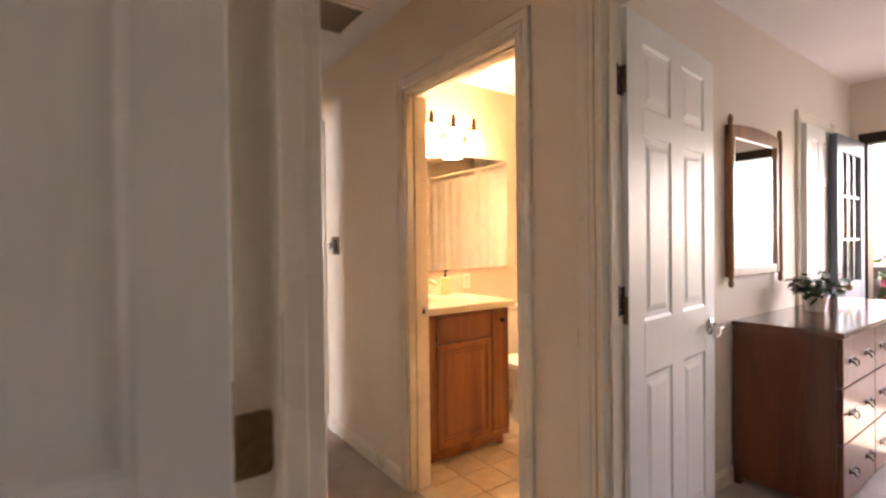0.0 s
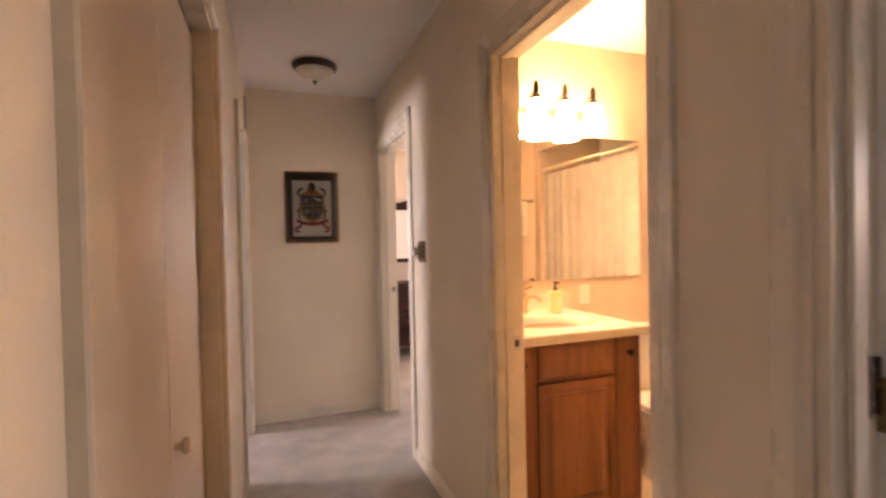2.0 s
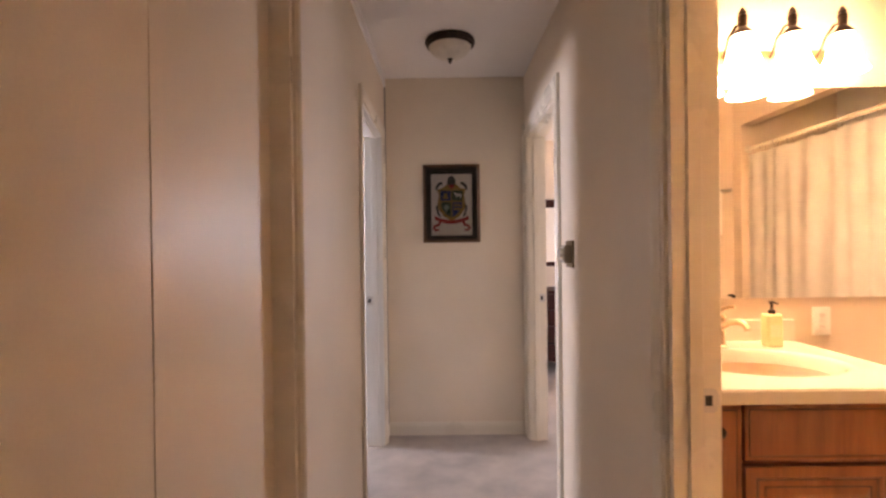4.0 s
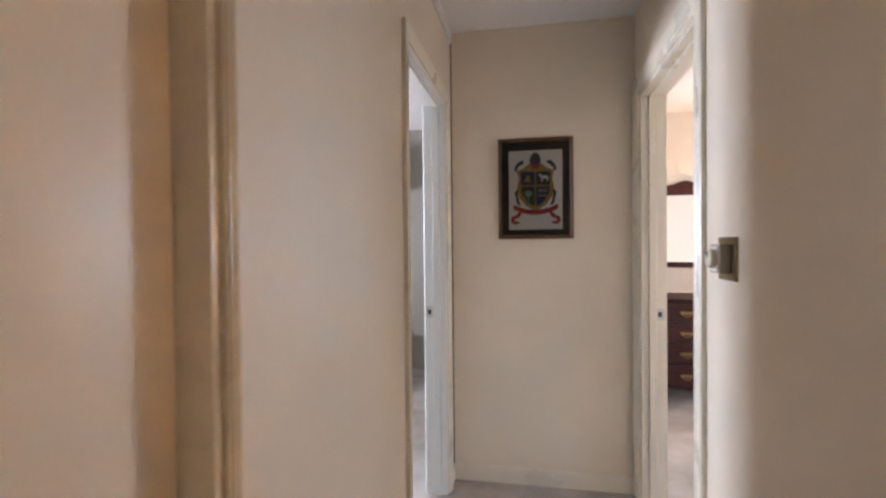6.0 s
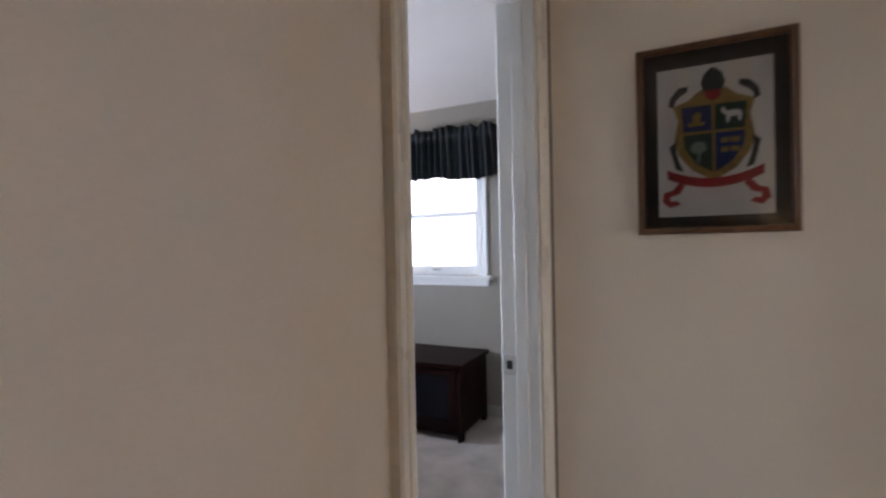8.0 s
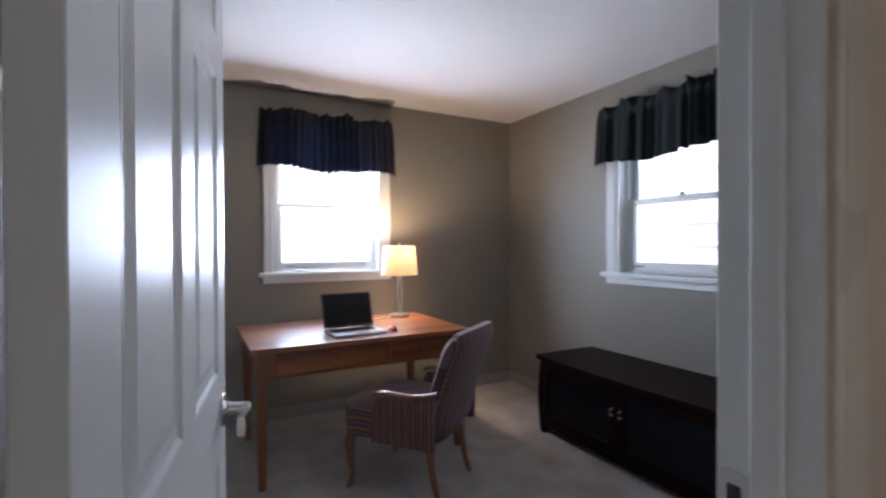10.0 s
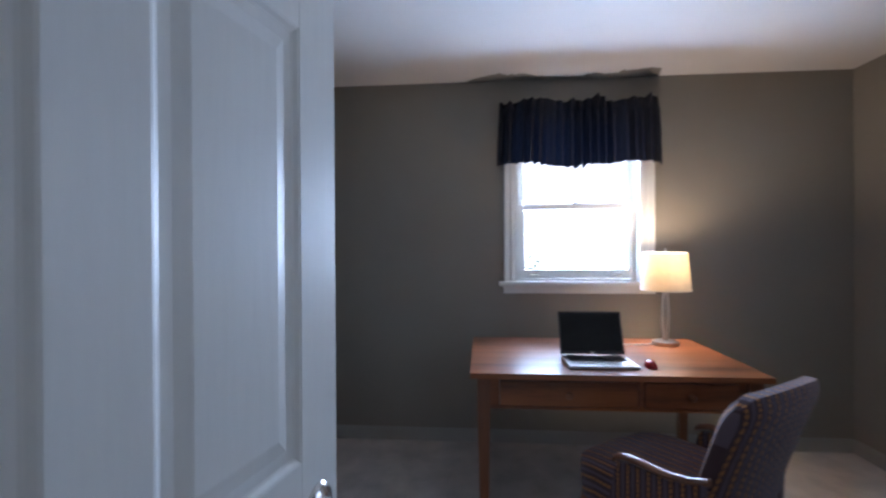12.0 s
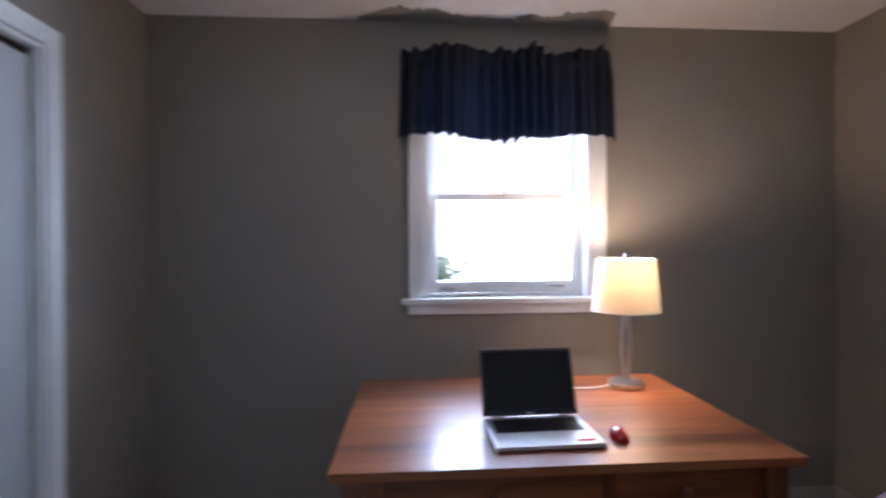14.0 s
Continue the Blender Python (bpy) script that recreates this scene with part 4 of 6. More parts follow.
def armchair():
    ob = thing("armchair", "low upholstered armchair in plum stripes with wooden arms", "chair", pose(-2.115, 4.985, 0, 0, 0, 126))
    # seat: rounded cushion, wider in front
    rings = []
    for z, g in ((0.285, -0.012), (0.29, 0.0), (0.40, 0.006), (0.435, 0.0), (0.455, -0.03), (0.462, -0.07)):
        ring = []
        for k in range(28):
            a = 2 * math.pi * k / 28
            sx, sy = math.cos(a), math.sin(a)
            e = 4.5
            r = 1 / (abs(sx) ** e + abs(sy) ** e) ** (1 / e)
            y = 0.035 + sy * r * (0.285 + g)
            wx = 0.235 + 0.035 * (y + 0.24) / 0.5
            bulge = 0.012 * math.sin(math.pi * (y + 0.25) / 0.5) if z > 0.44 else 0
            ring.append((sx * r * (wx + g), y, z + bulge))
        rings.append(ring)
    part("seat", loft(bmesh.new(), rings), FABRIC_SEAT, ob, smooth=True)
    # back: curved, leaning, with a dipped top edge and rounded shoulders
    bm = bmesh.new()
    nu, nv = 18, 14
    front, rear = [], []
    for j in range(nv + 1):
        v = j / nv
        fr, re = [], []
        for i in range(nu + 1):
            u = i / nu * 2 - 1
            half = 0.238 + 0.032 * v - 0.010 * max(0, v - 0.9) / 0.1
            top = 0.868 - 0.012 * u * u - 0.030 * max(0, (abs(u) - 0.8) / 0.2) ** 2
            z = 0.36 + (top - 0.36) * v
            lean = -0.245 - 0.150 * v ** 1.3
            curve = 0.030 * u * u
            th = 0.075 * (1 - 0.55 * (abs(u) ** 8)) * (1 - 0.6 * max(0, v - 0.9) / 0.1)
            fr.append(bm.verts.new((u * half, lean + curve + th * 0.7, z)))
            re.append(bm.verts.new((u * half, lean + curve - th * 0.7, z)))
        front.append(fr)
        rear.append(re)
    for j in range(nv):
        for i in range(nu):
            bm.faces.new((front[j][i], front[j][i + 1], front[j + 1][i + 1], front[j + 1][i]))
            bm.faces.new((rear[j][i + 1], rear[j][i], rear[j + 1][i], rear[j + 1][i + 1]))
        bm.faces.new((front[j][0], front[j + 1][0], rear[j + 1][0], rear[j][0]))
        bm.faces.new((front[j][nu], rear[j][nu], rear[j + 1][nu], front[j + 1][nu]))
    for i in range(nu):
        bm.faces.new((front[nv][i], front[nv][i + 1], rear[nv][i + 1], rear[nv][i]))
        bm.faces.new((front[0][i], rear[0][i], rear[0][i + 1], front[0][i + 1]))
    part("backrest", bm, FABRIC, ob, smooth=True)
    for s in (-1, 1):
        # upholstered side under the arm
        path = [(-0.27, 0.562), (-0.14, 0.526), (-0.02, 0.527), (0.045, 0.515), (0.062, 0.48), (0.068, 0.45), (0.085, 0.36), (0.080, 0.288), (-0.26, 0.288)]
        sb = bmesh.new()
        a = [sb.verts.new((s * (0.248 + 0.03 * (y + 0.26)), y, z)) for y, z in path]
        b = [sb.verts.new((s * (0.278 + 0.03 * (y + 0.26)), y, z)) for y, z in path]
        sb.faces.new(a)
        sb.faces.new(b)
        for i in range(len(a)):
            sb.faces.new((a[i], a[(i + 1) % len(a)], b[(i + 1) % len(a)], b[i]))
        part("side", sb, FABRIC_SIDE, ob)
        rings = []
        for k, (y, z, w) in enumerate(((-0.285, 0.572, 0.014), (-0.22, 0.550, 0.017), (-0.14, 0.538, 0.018), (-0.05, 0.542, 0.019), (0.015, 0.543, 0.023), (0.055, 0.532, 0.024), (0.072, 0.517, 0.016))):
            c = s * (0.264 + 0.03 * (y + 0.26))
            rings.append([(c + w * math.cos(q), y, z + 0.014 * math.sin(q)) for q in [2 * math.pi * i / 12 for i in range(12)]])
        part("arm", loft(bmesh.new(), rings), CHERRY_X, ob, "polished wooden arm cap", smooth=True)
        # cabriole front leg, raked back leg
        rings = []
        for z, dy, dx, r in ((0.295, 0.0, 0.0, 0.027), (0.24, 0.012, 0.008, 0.027), (0.17, 0.012, 0.006, 0.020), (0.08, -0.002, 0.0, 0.014), (0.025, 0.006, 0.006, 0.015), (0.0, 0.016, 0.012, 0.019)):
            rings.append([(s * (0.225 + dx) + r * math.cos(q), 0.245 + dy + r * math.sin(q), z) for q in [2 * math.pi * i / 10 for i in range(10)]])
        part("front_leg", loft(bmesh.new(), rings), CHERRY_X, ob, smooth=True)
        rings = []
        for z, dy, r in ((0.295, 0.0, 0.024), (0.18, -0.010, 0.020), (0.08, -0.028, 0.016), (0.0, -0.055, 0.014)):
            rings.append([(s * 0.195 + r * math.cos(q), -0.205 + dy + r * math.sin(q), z) for q in [math.pi / 4 + 2 * math.pi * i / 4 for i in range(4)]])
        part("back_leg", loft(bmesh.new(), rings), CHERRY_X, ob)


armchair()


def media_cabinet():
    ob = thing("media_cabinet", "low espresso media cabinet with two smoked glass doors", "cabinet", pose(-1.60, 6.28, 0))
    x0, x1, y0, y1, h = -2.27, -0.93, 6.03, 6.53, 0.53
    top = bmesh.new()
    n = 16
    front = [(x0 - 0.02 + (x1 - x0 + 0.04) * i / n, y0 - 0.025 - 0.03 * math.sin(math.pi * i / n)) for i in range(n + 1)]
    outline = front + [(x1 + 0.02, y1), (x0 - 0.02, y1)]
    loft(top, [[(x, y, z) for x, y in outline] for z in (h - 0.028, h)])
    part("top", top, ESPRESSO, ob, world=True)
    for s, xa in ((-1, x0), (1, x1 - 0.03)):
        pts = []
        for k in range(9):
            f = k / 8
            pts.append((y0 - 0.004 - 0.024 * math.sin(math.pi * f), 0.0 + (h - 0.028) * f))
        sb = bmesh.new()
        a = [sb.verts.new((xa, y, z)) for y, z in pts] + [sb.verts.new((xa, y1 - 0.01, h - 0.028)), sb.verts.new((xa, y1 - 0.01, 0.0)), sb.verts.new((xa, y1 - 0.06, 0.0)), sb.verts.new((xa, y1 - 0.07, 0.05)), sb.verts.new((xa, y0 + 0.06, 0.05)), sb.verts.new((xa, y0 + 0.05, 0.0))]
        b = [sb.verts.new((xa + 0.03, v.co.y, v.co.z)) for v in a]
        sb.faces.new(a)
        sb.faces.new(b)
        for i in range(len(a)):
            sb.faces.new((a[i], a[(i + 1) % len(a)], b[(i + 1) % len(b)], b[i]))
        part("side_panel", sb, ESPRESSO, ob, world=True)
    body = bmesh.new()
    bx(body, x0 + 0.03, x1 - 0.03, y1 - 0.02, y1 - 0.012, 0.05, h - 0.028)
    bx(body, x0 + 0.03, x1 - 0.03, y0 + 0.03, y1 - 0.02, 0.05, 0.07)
    part("carcass", body, ESPRESSO, ob, world=True)
    part("shelf", box(x0 + 0.03, x1 - 0.03, y0 + 0.05, y1 - 0.02, 0.27, 0.29), ESPRESSO, ob, world=True)
    part("plinth", box(x0 + 0.03, x1 - 0.03, y0 - 0.010, y0 + 0.015, 0.045, 0.085, 0.004, 2), ESPRESSO, ob, world=True)
    mid = (x0 + x1) / 2
    for xa, xb, hx in ((x0 + 0.034, mid - 0.002, mid - 0.030), (mid + 0.002, x1 - 0.034, mid + 0.030)):
        db = bmesh.new()
        for a in ((xa, xa + 0.055, 0.09, 0.495), (xb - 0.055, xb, 0.09, 0.495), (xa + 0.055, xb - 0.055, 0.09, 0.145), (xa + 0.055, xb - 0.055, 0.44, 0.495)):
            bx(db, a[0], a[1], y0 - 0.018, y0 + 0.002, a[2], a[3], 0.002, 1)
        d = part("door", db, ESPRESSO, ob, world=True)
        gl = part("glass_pane", box(xa + 0.053, xb - 0.053, y0 - 0.009, y0 - 0.005, 0.143, 0.442), DARKGLASS, d, "smoked glass", world=True)
        gl.visible_shadow = False
        hb = tube(bmesh.new(), ((hx, y0 - 0.018, 0.315), (hx, y0 - 0.036, 0.317), (hx, y0 - 0.036, 0.353), (hx, y0 - 0.018, 0.355)), 0.0045)
        part("handle", hb, PULL, d, "small bright metal pull", world=True, smooth=True)


media_cabinet()


def wall_plate(name, m, label, kind):
    ob = thing(name, label, kind, m)
    part("plate", box(-0.036, 0.036, -0.006, 0.0, -0.058, 0.058, 0.004, 2), CERAMIC, ob)
    for z in (-0.022, 0.022):
        s = part("socket", box(-0.017, 0.017, -0.008, -0.005, z - 0.014, z + 0.014, 0.003, 2), CERAMIC, ob)
        bm = bmesh.new()
        for x in (-0.006, 0.006):
            bx(bm, x - 0.001, x + 0.001, -0.0086, -0.0078, z - 0.003, z + 0.006)
        part("slot", bm, BLACK, s)
    return ob


_p = wall_plate("outlet", pose(EW + 0.001, 4.80, 0.40, 0, 0, 90), "white wall outlet with a black plug under the desk", "outlet")
part("plug", box(-0.016, 0.016, -0.040, -0.008, 0.006, 0.036, 0.004, 2), BLACK, _p)


# ---- hall things ----
def ceiling_light():
    ob = thing("ceiling_light", "bronze flush ceiling light with a frosted glass bowl, switched off", "ceiling light", pose(0.448, 4.10, HALL_Z - 0.001))
    part("pan", lathe(bmesh.new(), ((0.1260, 0.0000), (0.1394, -0.0053), (0.1428, -0.0176), (0.1344, -0.0264), (0.1361, -0.0334), (0.1243, -0.0422), (0.1092, -0.0440)), n=40), BRONZE, ob, smooth=True)
    part("bowl", lathe(bmesh.new(), ((0.1218, -0.0405), (0.1184, -0.0546), (0.1042, -0.0739), (0.0773, -0.0915), (0.0420, -0.1030), (0.0067, -0.1074)), n=40), FROST, ob, "frosted alabaster bowl", smooth=True)
    part("finial", lathe(bmesh.new(), ((0.0151, -0.1047), (0.0168, -0.1091), (0.0084, -0.1144), (0.0109, -0.1214), (0.0067, -0.1302), (0.0017, -0.1338)), n=16), BRONZE, ob, smooth=True)


ceiling_light()


def thermostat():
    ob = thing("thermostat", "square beige thermostat with a round dial on the hall wall", "thermostat", pose(EX, 3.525, 1.28, 0, 0, -90))
    # local: x along the wall, room towards -y
    part("backplate", box(-0.058, 0.058, -0.008, 0.0, -0.060, 0.060, 0.003, 2), BRASS, ob)
    part("housing", box(-0.036, 0.036, -0.038, -0.008, -0.040, 0.040, 0.004, 2), mat("beige plastic", (0.42, 0.36, 0.27), 0.4), ob)
    d = part("dial", lathe(bmesh.new(), ((0.026, -0.038), (0.025, -0.052), (0.021, -0.056), (0.004, -0.057)), axis=1, n=28), CERAMIC, ob, smooth=True)
    part("pointer", box(-0.0015, 0.0015, -0.0585, -0.0565, 0.004, 0.020), BLACK, d)
    for z in (-0.030, 0.030):
        part("scale_bar", box(-0.022, 0.022, -0.0395, -0.0375, z - 0.004, z + 0.004), CERAMIC, ob)


thermostat()


def framed_print():
    ob = thing("framed_print", "framed coat of arms print with a dark mat", "picture", pose(0.455, 4.697, 1.62))
    w, h = 0.1985, 0.272
    bm = bmesh.new()
    prof = ((0.0, 0.0), (0.0, -0.018), (0.004, -0.024), (0.010, -0.022), (0.016, -0.026), (0.020, -0.016), (0.020, 0.0))
    rings = [[(-w + u, v, -h + u), (w - u, v, -h + u), (w - u, v, h - u), (-w + u, v, h - u)] for u, v in prof]
    loft(bm, rings, False)
    part("frame", bm, FRAMEWOOD, ob)
    part("mat_board", box(-w + 0.018, w - 0.018, -0.010, -0.004, -h + 0.018, h - 0.018), MATBOARD, ob)
    pr = part("print", box(-0.142, 0.142, -0.0120, -0.0100, -0.222, 0.205), PAPER, ob, "white print with a painted crest")

    def flat(name, pts, m, d, label=""):
        bm = bmesh.new()
        prism(bm, pts, -0.0122 - d, -0.0118)
        part(name, bm, m, pr, label)

    flat("shield_border", [(0, -0.125), (0.055, -0.09), (0.088, -0.045), (0.098, 0.0), (0.088, 0.055), (0.100, 0.095), (0.060, 0.110), (0.030, 0.135), (0, 0.122), (-0.030, 0.135), (-0.060, 0.110), (-0.100, 0.095), (-0.088, 0.055), (-0.098, 0.0), (-0.088, -0.045), (-0.055, -0.09)], GOLD, 0.0006)
    for sx, sz, m in ((-1, 1, BLUEINK), (1, 1, GREENINK), (-1, -1, GREENINK), (1, -1, BLUEINK)):
        if sz > 0:
            pts = [(sx * 0.004, 0.018), (sx * 0.076, 0.018), (sx * 0.080, 0.090), (sx * 0.004, 0.090)]
        else:
            pts = [(sx * 0.004, 0.010), (sx * 0.076, 0.010), (sx * 0.072, -0.030), (sx * 0.045, -0.072), (sx * 0.004, -0.100)]
        flat("quarter", pts, m, 0.0012)
    flat("ship", [(-0.060, 0.034), (-0.025, 0.034), (-0.020, 0.042), (-0.034, 0.044), (-0.030, 0.066), (-0.040, 0.074), (-0.052, 0.062), (-0.050, 0.044), (-0.064, 0.044)], GOLD, 0.0018)
    flat("horse", [(0.020, 0.066), (0.018, 0.074), (0.026, 0.080), (0.032, 0.068), (0.062, 0.068), (0.070, 0.056), (0.066, 0.036), (0.060, 0.036), (0.058, 0.052), (0.040, 0.050), (0.038, 0.034), (0.033, 0.034), (0.030, 0.056)], PAPER, 0.0018)
    flat("tree", [(-0.040, -0.070), (-0.034, -0.070), (-0.034, -0.046), (-0.016, -0.036), (-0.020, -0.018), (-0.036, -0.008), (-0.054, -0.018), (-0.058, -0.036), (-0.040, -0.046)], mat("pale green ink", (0.25, 0.36, 0.30), 0.6), 0.0018)
    for k, (x0, x1) in enumerate(((0.018, 0.036), (0.042, 0.062))):
        flat("lettering_bar", [(x0, -0.020), (x1, -0.020), (x1, -0.006), (x0, -0.006)], GOLD, 0.0018)
        flat("lettering_bar", [(x0, -0.046), (x1, -0.046), (x1, -0.032), (x0, -0.032)], GOLD, 0.0018)
    flat("crest", [(-0.022, 0.126), (0.022, 0.126), (0.030, 0.150), (0.022, 0.178), (0.0, 0.196), (-0.022, 0.178), (-0.030, 0.150)], GREYINK, 0.0014)
    flat("crest_heart", [(-0.018, 0.112), (0.0, 0.100), (0.018, 0.112), (0.020, 0.130), (-0.020, 0.130)], REDINK, 0.0018)
    for s in (-1, 1):
        flat("plume", [(s * x, z) for x, z in ((0.062, 0.150), (0.086, 0.148), (0.108, 0.122), (0.112, 0.098), (0.098, 0.092), (0.094, 0.112), (0.080, 0.126), (0.064, 0.134))], GREYINK, 0.0010)
        flat("mantling", [(s * x, z) for x, z in ((0.092, -0.002), (0.112, -0.020), (0.104, -0.052), (0.096, -0.086), (0.076, -0.094), (0.088, -0.062), (0.094, -0.034))], GREYINK, 0.0010)
        flat("ribbon_tail", [(s * x, z) for x, z in ((0.085, -0.122), (0.105, -0.145), (0.128, -0.152), (0.132, -0.178), (0.112, -0.196), (0.084, -0.186), (0.096, -0.176), (0.110, -0.178), (0.112, -0.164), (0.088, -0.158), (0.072, -0.134))], REDINK, 0.0014)
    arc = [(0.118 * t, -0.112 - 0.030 * (1 - t * t)) for t in [-1 + i / 8 for i in range(17)]]
    flat("ribbon", arc + [(x, z + 0.026) for x, z in reversed(arc)], REDINK, 0.0018)
    g = part("glass_pane", box(-w + 0.018, w - 0.018, -0.0165, -0.0150, -h + 0.018, h - 0.018), PANE, ob)
    g.visible_shadow = False


framed_print()


# ---- bathroom things ----
def vanity():
    ob = thing("vanity", "glazed maple bathroom vanity cabinet with a raised-panel door", "cabinet", pose(1.474, 3.05, 0))
    x0, x1, y0, y1 = 1.092, 1.788, 2.72, 3.328
    part("body", box(x0 + 0.004, x1 - 0.002, y0 + 0.018, y1, 0.085, 0.884), MAPLE, ob, world=True)
    part("toe_board", box(x0 + 0.06, x1 - 0.06, y0 + 0.03, y0 + 0.05, 0.025, 0.085), MAPLE, ob, world=True)
    part("foot_rail", box(x0, x1, y0 + 0.004, y0 + 0.022, 0.072, 0.100, 0.004, 2), MAPLE, ob, world=True)
    steps = ((0.0, 0.0), (0.0, 0.018), (0.003, 0.020), (0.030, 0.020), (0.036, 0.016), (0.041, 0.013), (0.056, 0.013), (0.075, 0.019), (0.079, 0.020))
    flatsteps = ((0.0, 0.0), (0.0, 0.018), (0.003, 0.020), (0.010, 0.020), (0.013, 0.018), (0.016, 0.020))
    for nm, xa, xb, za, zb, st in (("door", 1.229, 1.640, 0.105, 0.700, steps), ("drawer_front", 1.229, 1.640, 0.715, 0.872, flatsteps), ("pilaster", x0 + 0.004, 1.221, 0.105, 0.872, flatsteps), ("pilaster", 1.648, x1 - 0.004, 0.105, 0.872, flatsteps)):
        bm = bmesh.new()
        raised(bm, xa, xb, za, zb, y0 + 0.018, -1, st)
        p = part(nm, bm, MAPLE, ob, world=True)
        for i in ([0.038, 0.058] if nm == "door" else [0.0125]):
            for a in ((xa + i, xa + i + 0.0028, za + i, zb - i), (xb - i - 0.0028, xb - i, za + i, zb - i), (xa + i + 0.0028, xb - i - 0.0028, za + i, za + i + 0.0028), (xa + i + 0.0028, xb - i - 0.0028, zb - i - 0.0028, zb - i)):
                d = 0.0048 if nm == "door" else 0.0003
                part("glaze_line", box(a[0], a[1], y0 - 0.0022 + d - 0.001, y0 + 0.004 + d, a[2], a[3]), GLAZE, p, "dark glaze in the moulding", world=True)
    for x in (1.150, 1.716):
        kb = lathe(bmesh.new(), ((0.007, y0 - 0.001), (0.006, y0 - 0.012), (0.014, y0 - 0.018), (0.016, y0 - 0.024), (0.010, y0 - 0.030), (0.003, y0 - 0.031)), (x, 0, 0.803), 18, axis=1)
        part("knob", kb, BRONZE, ob, "dark bronze knob", world=True, smooth=True)
    for x in (x0 + 0.05, x1 - 0.05):
        fb = lathe(bmesh.new(), ((0.020, 0.0), (0.030, 0.012), (0.034, 0.034), (0.026, 0.056), (0.020, 0.066), (0.028, 0.075)), (x, y0 + 0.05, 0), 20)
        part("bun_foot", fb, MAPLE, ob, world=True, smooth=True)


vanity()


def vanity_top():
    ob = thing("countertop", "cream cultured marble vanity top with a moulded oval sink", "countertop", pose(1.45, 3.0, 0.885))
    x0, x1, y0, y1, z0, z1 = 1.089, 1.808, 2.682, 3.328, 0.885, 0.925
    cx, cy, a, b = 1.45, 2.975, 0.235, 0.175
    bm = bmesh.new()
    n = 64

    def edge(k):
        t = 2 * math.pi * k / n
        dx, dy = math.cos(t), math.sin(t)
        s = min((x1 - cx if dx > 0 else cx - x0) / max(abs(dx), 1e-6), (y1 - cy if dy > 0 else cy - y0) / max(abs(dy), 1e-6))
        return cx + dx * s, cy + dy * s

    out0 = [bm.verts.new((*edge(k), z0)) for k in range(n)]
    out1 = [bm.verts.new((*edge(k), z1 - 0.006)) for k in range(n)]
    out2 = [bm.verts.new((cx + (edge(k)[0] - cx) * 0.985, cy + (edge(k)[1] - cy) * 0.985, z1)) for k in range(n)]
    rows = [out0, out1, out2]
    for s, d in ((1.16, 0.0), (1.10, 0.004), (1.04, 0.002), (1.0, -0.006), (0.93, -0.045), (0.75, -0.095), (0.45, -0.125), (0.10, -0.135)):
        rows.append([bm.verts.new((cx + a * s * math.cos(2 * math.pi * k / n), cy + b * s * math.sin(2 * math.pi * k / n), z1 + d)) for k in range(n)])
    for r0, r1 in zip(rows, rows[1:]):
        for k in range(n):
            bm.faces.new((r0[k], r0[(k + 1) % n], r1[(k + 1) % n], r1[k]))
    bm.faces.new(rows[-1])
    part("slab", bm, COUNTER, ob, world=True, smooth=True)
    part("backsplash", box(x0, x1, 3.308, 3.328, z1 - 0.002, z1 + 0.085, 0.004, 2), COUNTER, ob, world=True)
    part("drain", lathe(bmesh.new(), ((0.022, z1 - 0.136), (0.022, z1 - 0.130), (0.004, z1 - 0.129)), (cx, cy, 0), 20), CHROME, ob, world=True)


vanity_top()


def faucet():
    ob = thing("faucet", "brushed nickel single-lever faucet on the vanity top", "faucet", pose(1.45, 3.215, 0.9252))
    part("faucet_base", lathe(bmesh.new(), ((0.030, 0.0), (0.031, 0.004), (0.024, 0.010), (0.020, 0.03), (0.022, 0.09), (0.024, 0.115), (0.018, 0.125), (0.01, 0.128)), n=24), NICKEL, ob, smooth=True)
    part("spout", tube(bmesh.new(), ((0.0, -0.01, 0.075), (0.012, -0.05, 0.100), (0.020, -0.09, 0.108), (0.026, -0.118, 0.100), (0.028, -0.128, 0.085)), 0.014, 12, 0.011), NICKEL, ob, smooth=True)
    part("lever", tube(bmesh.new(), ((0.0, 0.0, 0.128), (0.002, -0.005, 0.142), (0.012, -0.025, 0.152), (0.03, -0.05, 0.160)), 0.010, 10, 0.006), NICKEL, ob, smooth=True)


faucet()


def soap_pump():
    ob = thing("soap_dispenser", "amber liquid soap bottle with a dark pump", "soap", pose(1.645, 3.205, 0.9252))
    part("bottle", box(-0.030, 0.030, -0.022, 0.022, 0.0, 0.125, 0.012, 3), SOAP, ob, smooth=True)
    part("label_bars", box(-0.020, 0.020, -0.0232, -0.0220, 0.040, 0.085), mat("pale label", (0.8, 0.72, 0.5), 0.5), ob, "pale label")
    part("collar", lathe(bmesh.new(), ((0.012, 0.123), (0.013, 0.126), (0.013, 0.140), (0.006, 0.142), (0.005, 0.165)), n=16), BRONZE, ob, smooth=True)
    part("pump", tube(bmesh.new(), ((0, 0.008, 0.166), (0, -0.010, 0.170), (0, -0.032, 0.166)), 0.007, 8, 0.004), BRONZE, ob, smooth=True)


soap_pump()
_m = thing("wall_mirror", "frameless wall mirror above the vanity", "mirror", pose(1.76, 3.328, 1.10))
part("mirror_glass", box(1.16, 2.357, 3.3235, 3.329, 1.095, 1.946, 0.0012, 1), MIRROR, _m, world=True)
wall_plate("outlet", pose(1.93, 3.329, 1.00), "white wall outlet beside the mirror", "outlet")


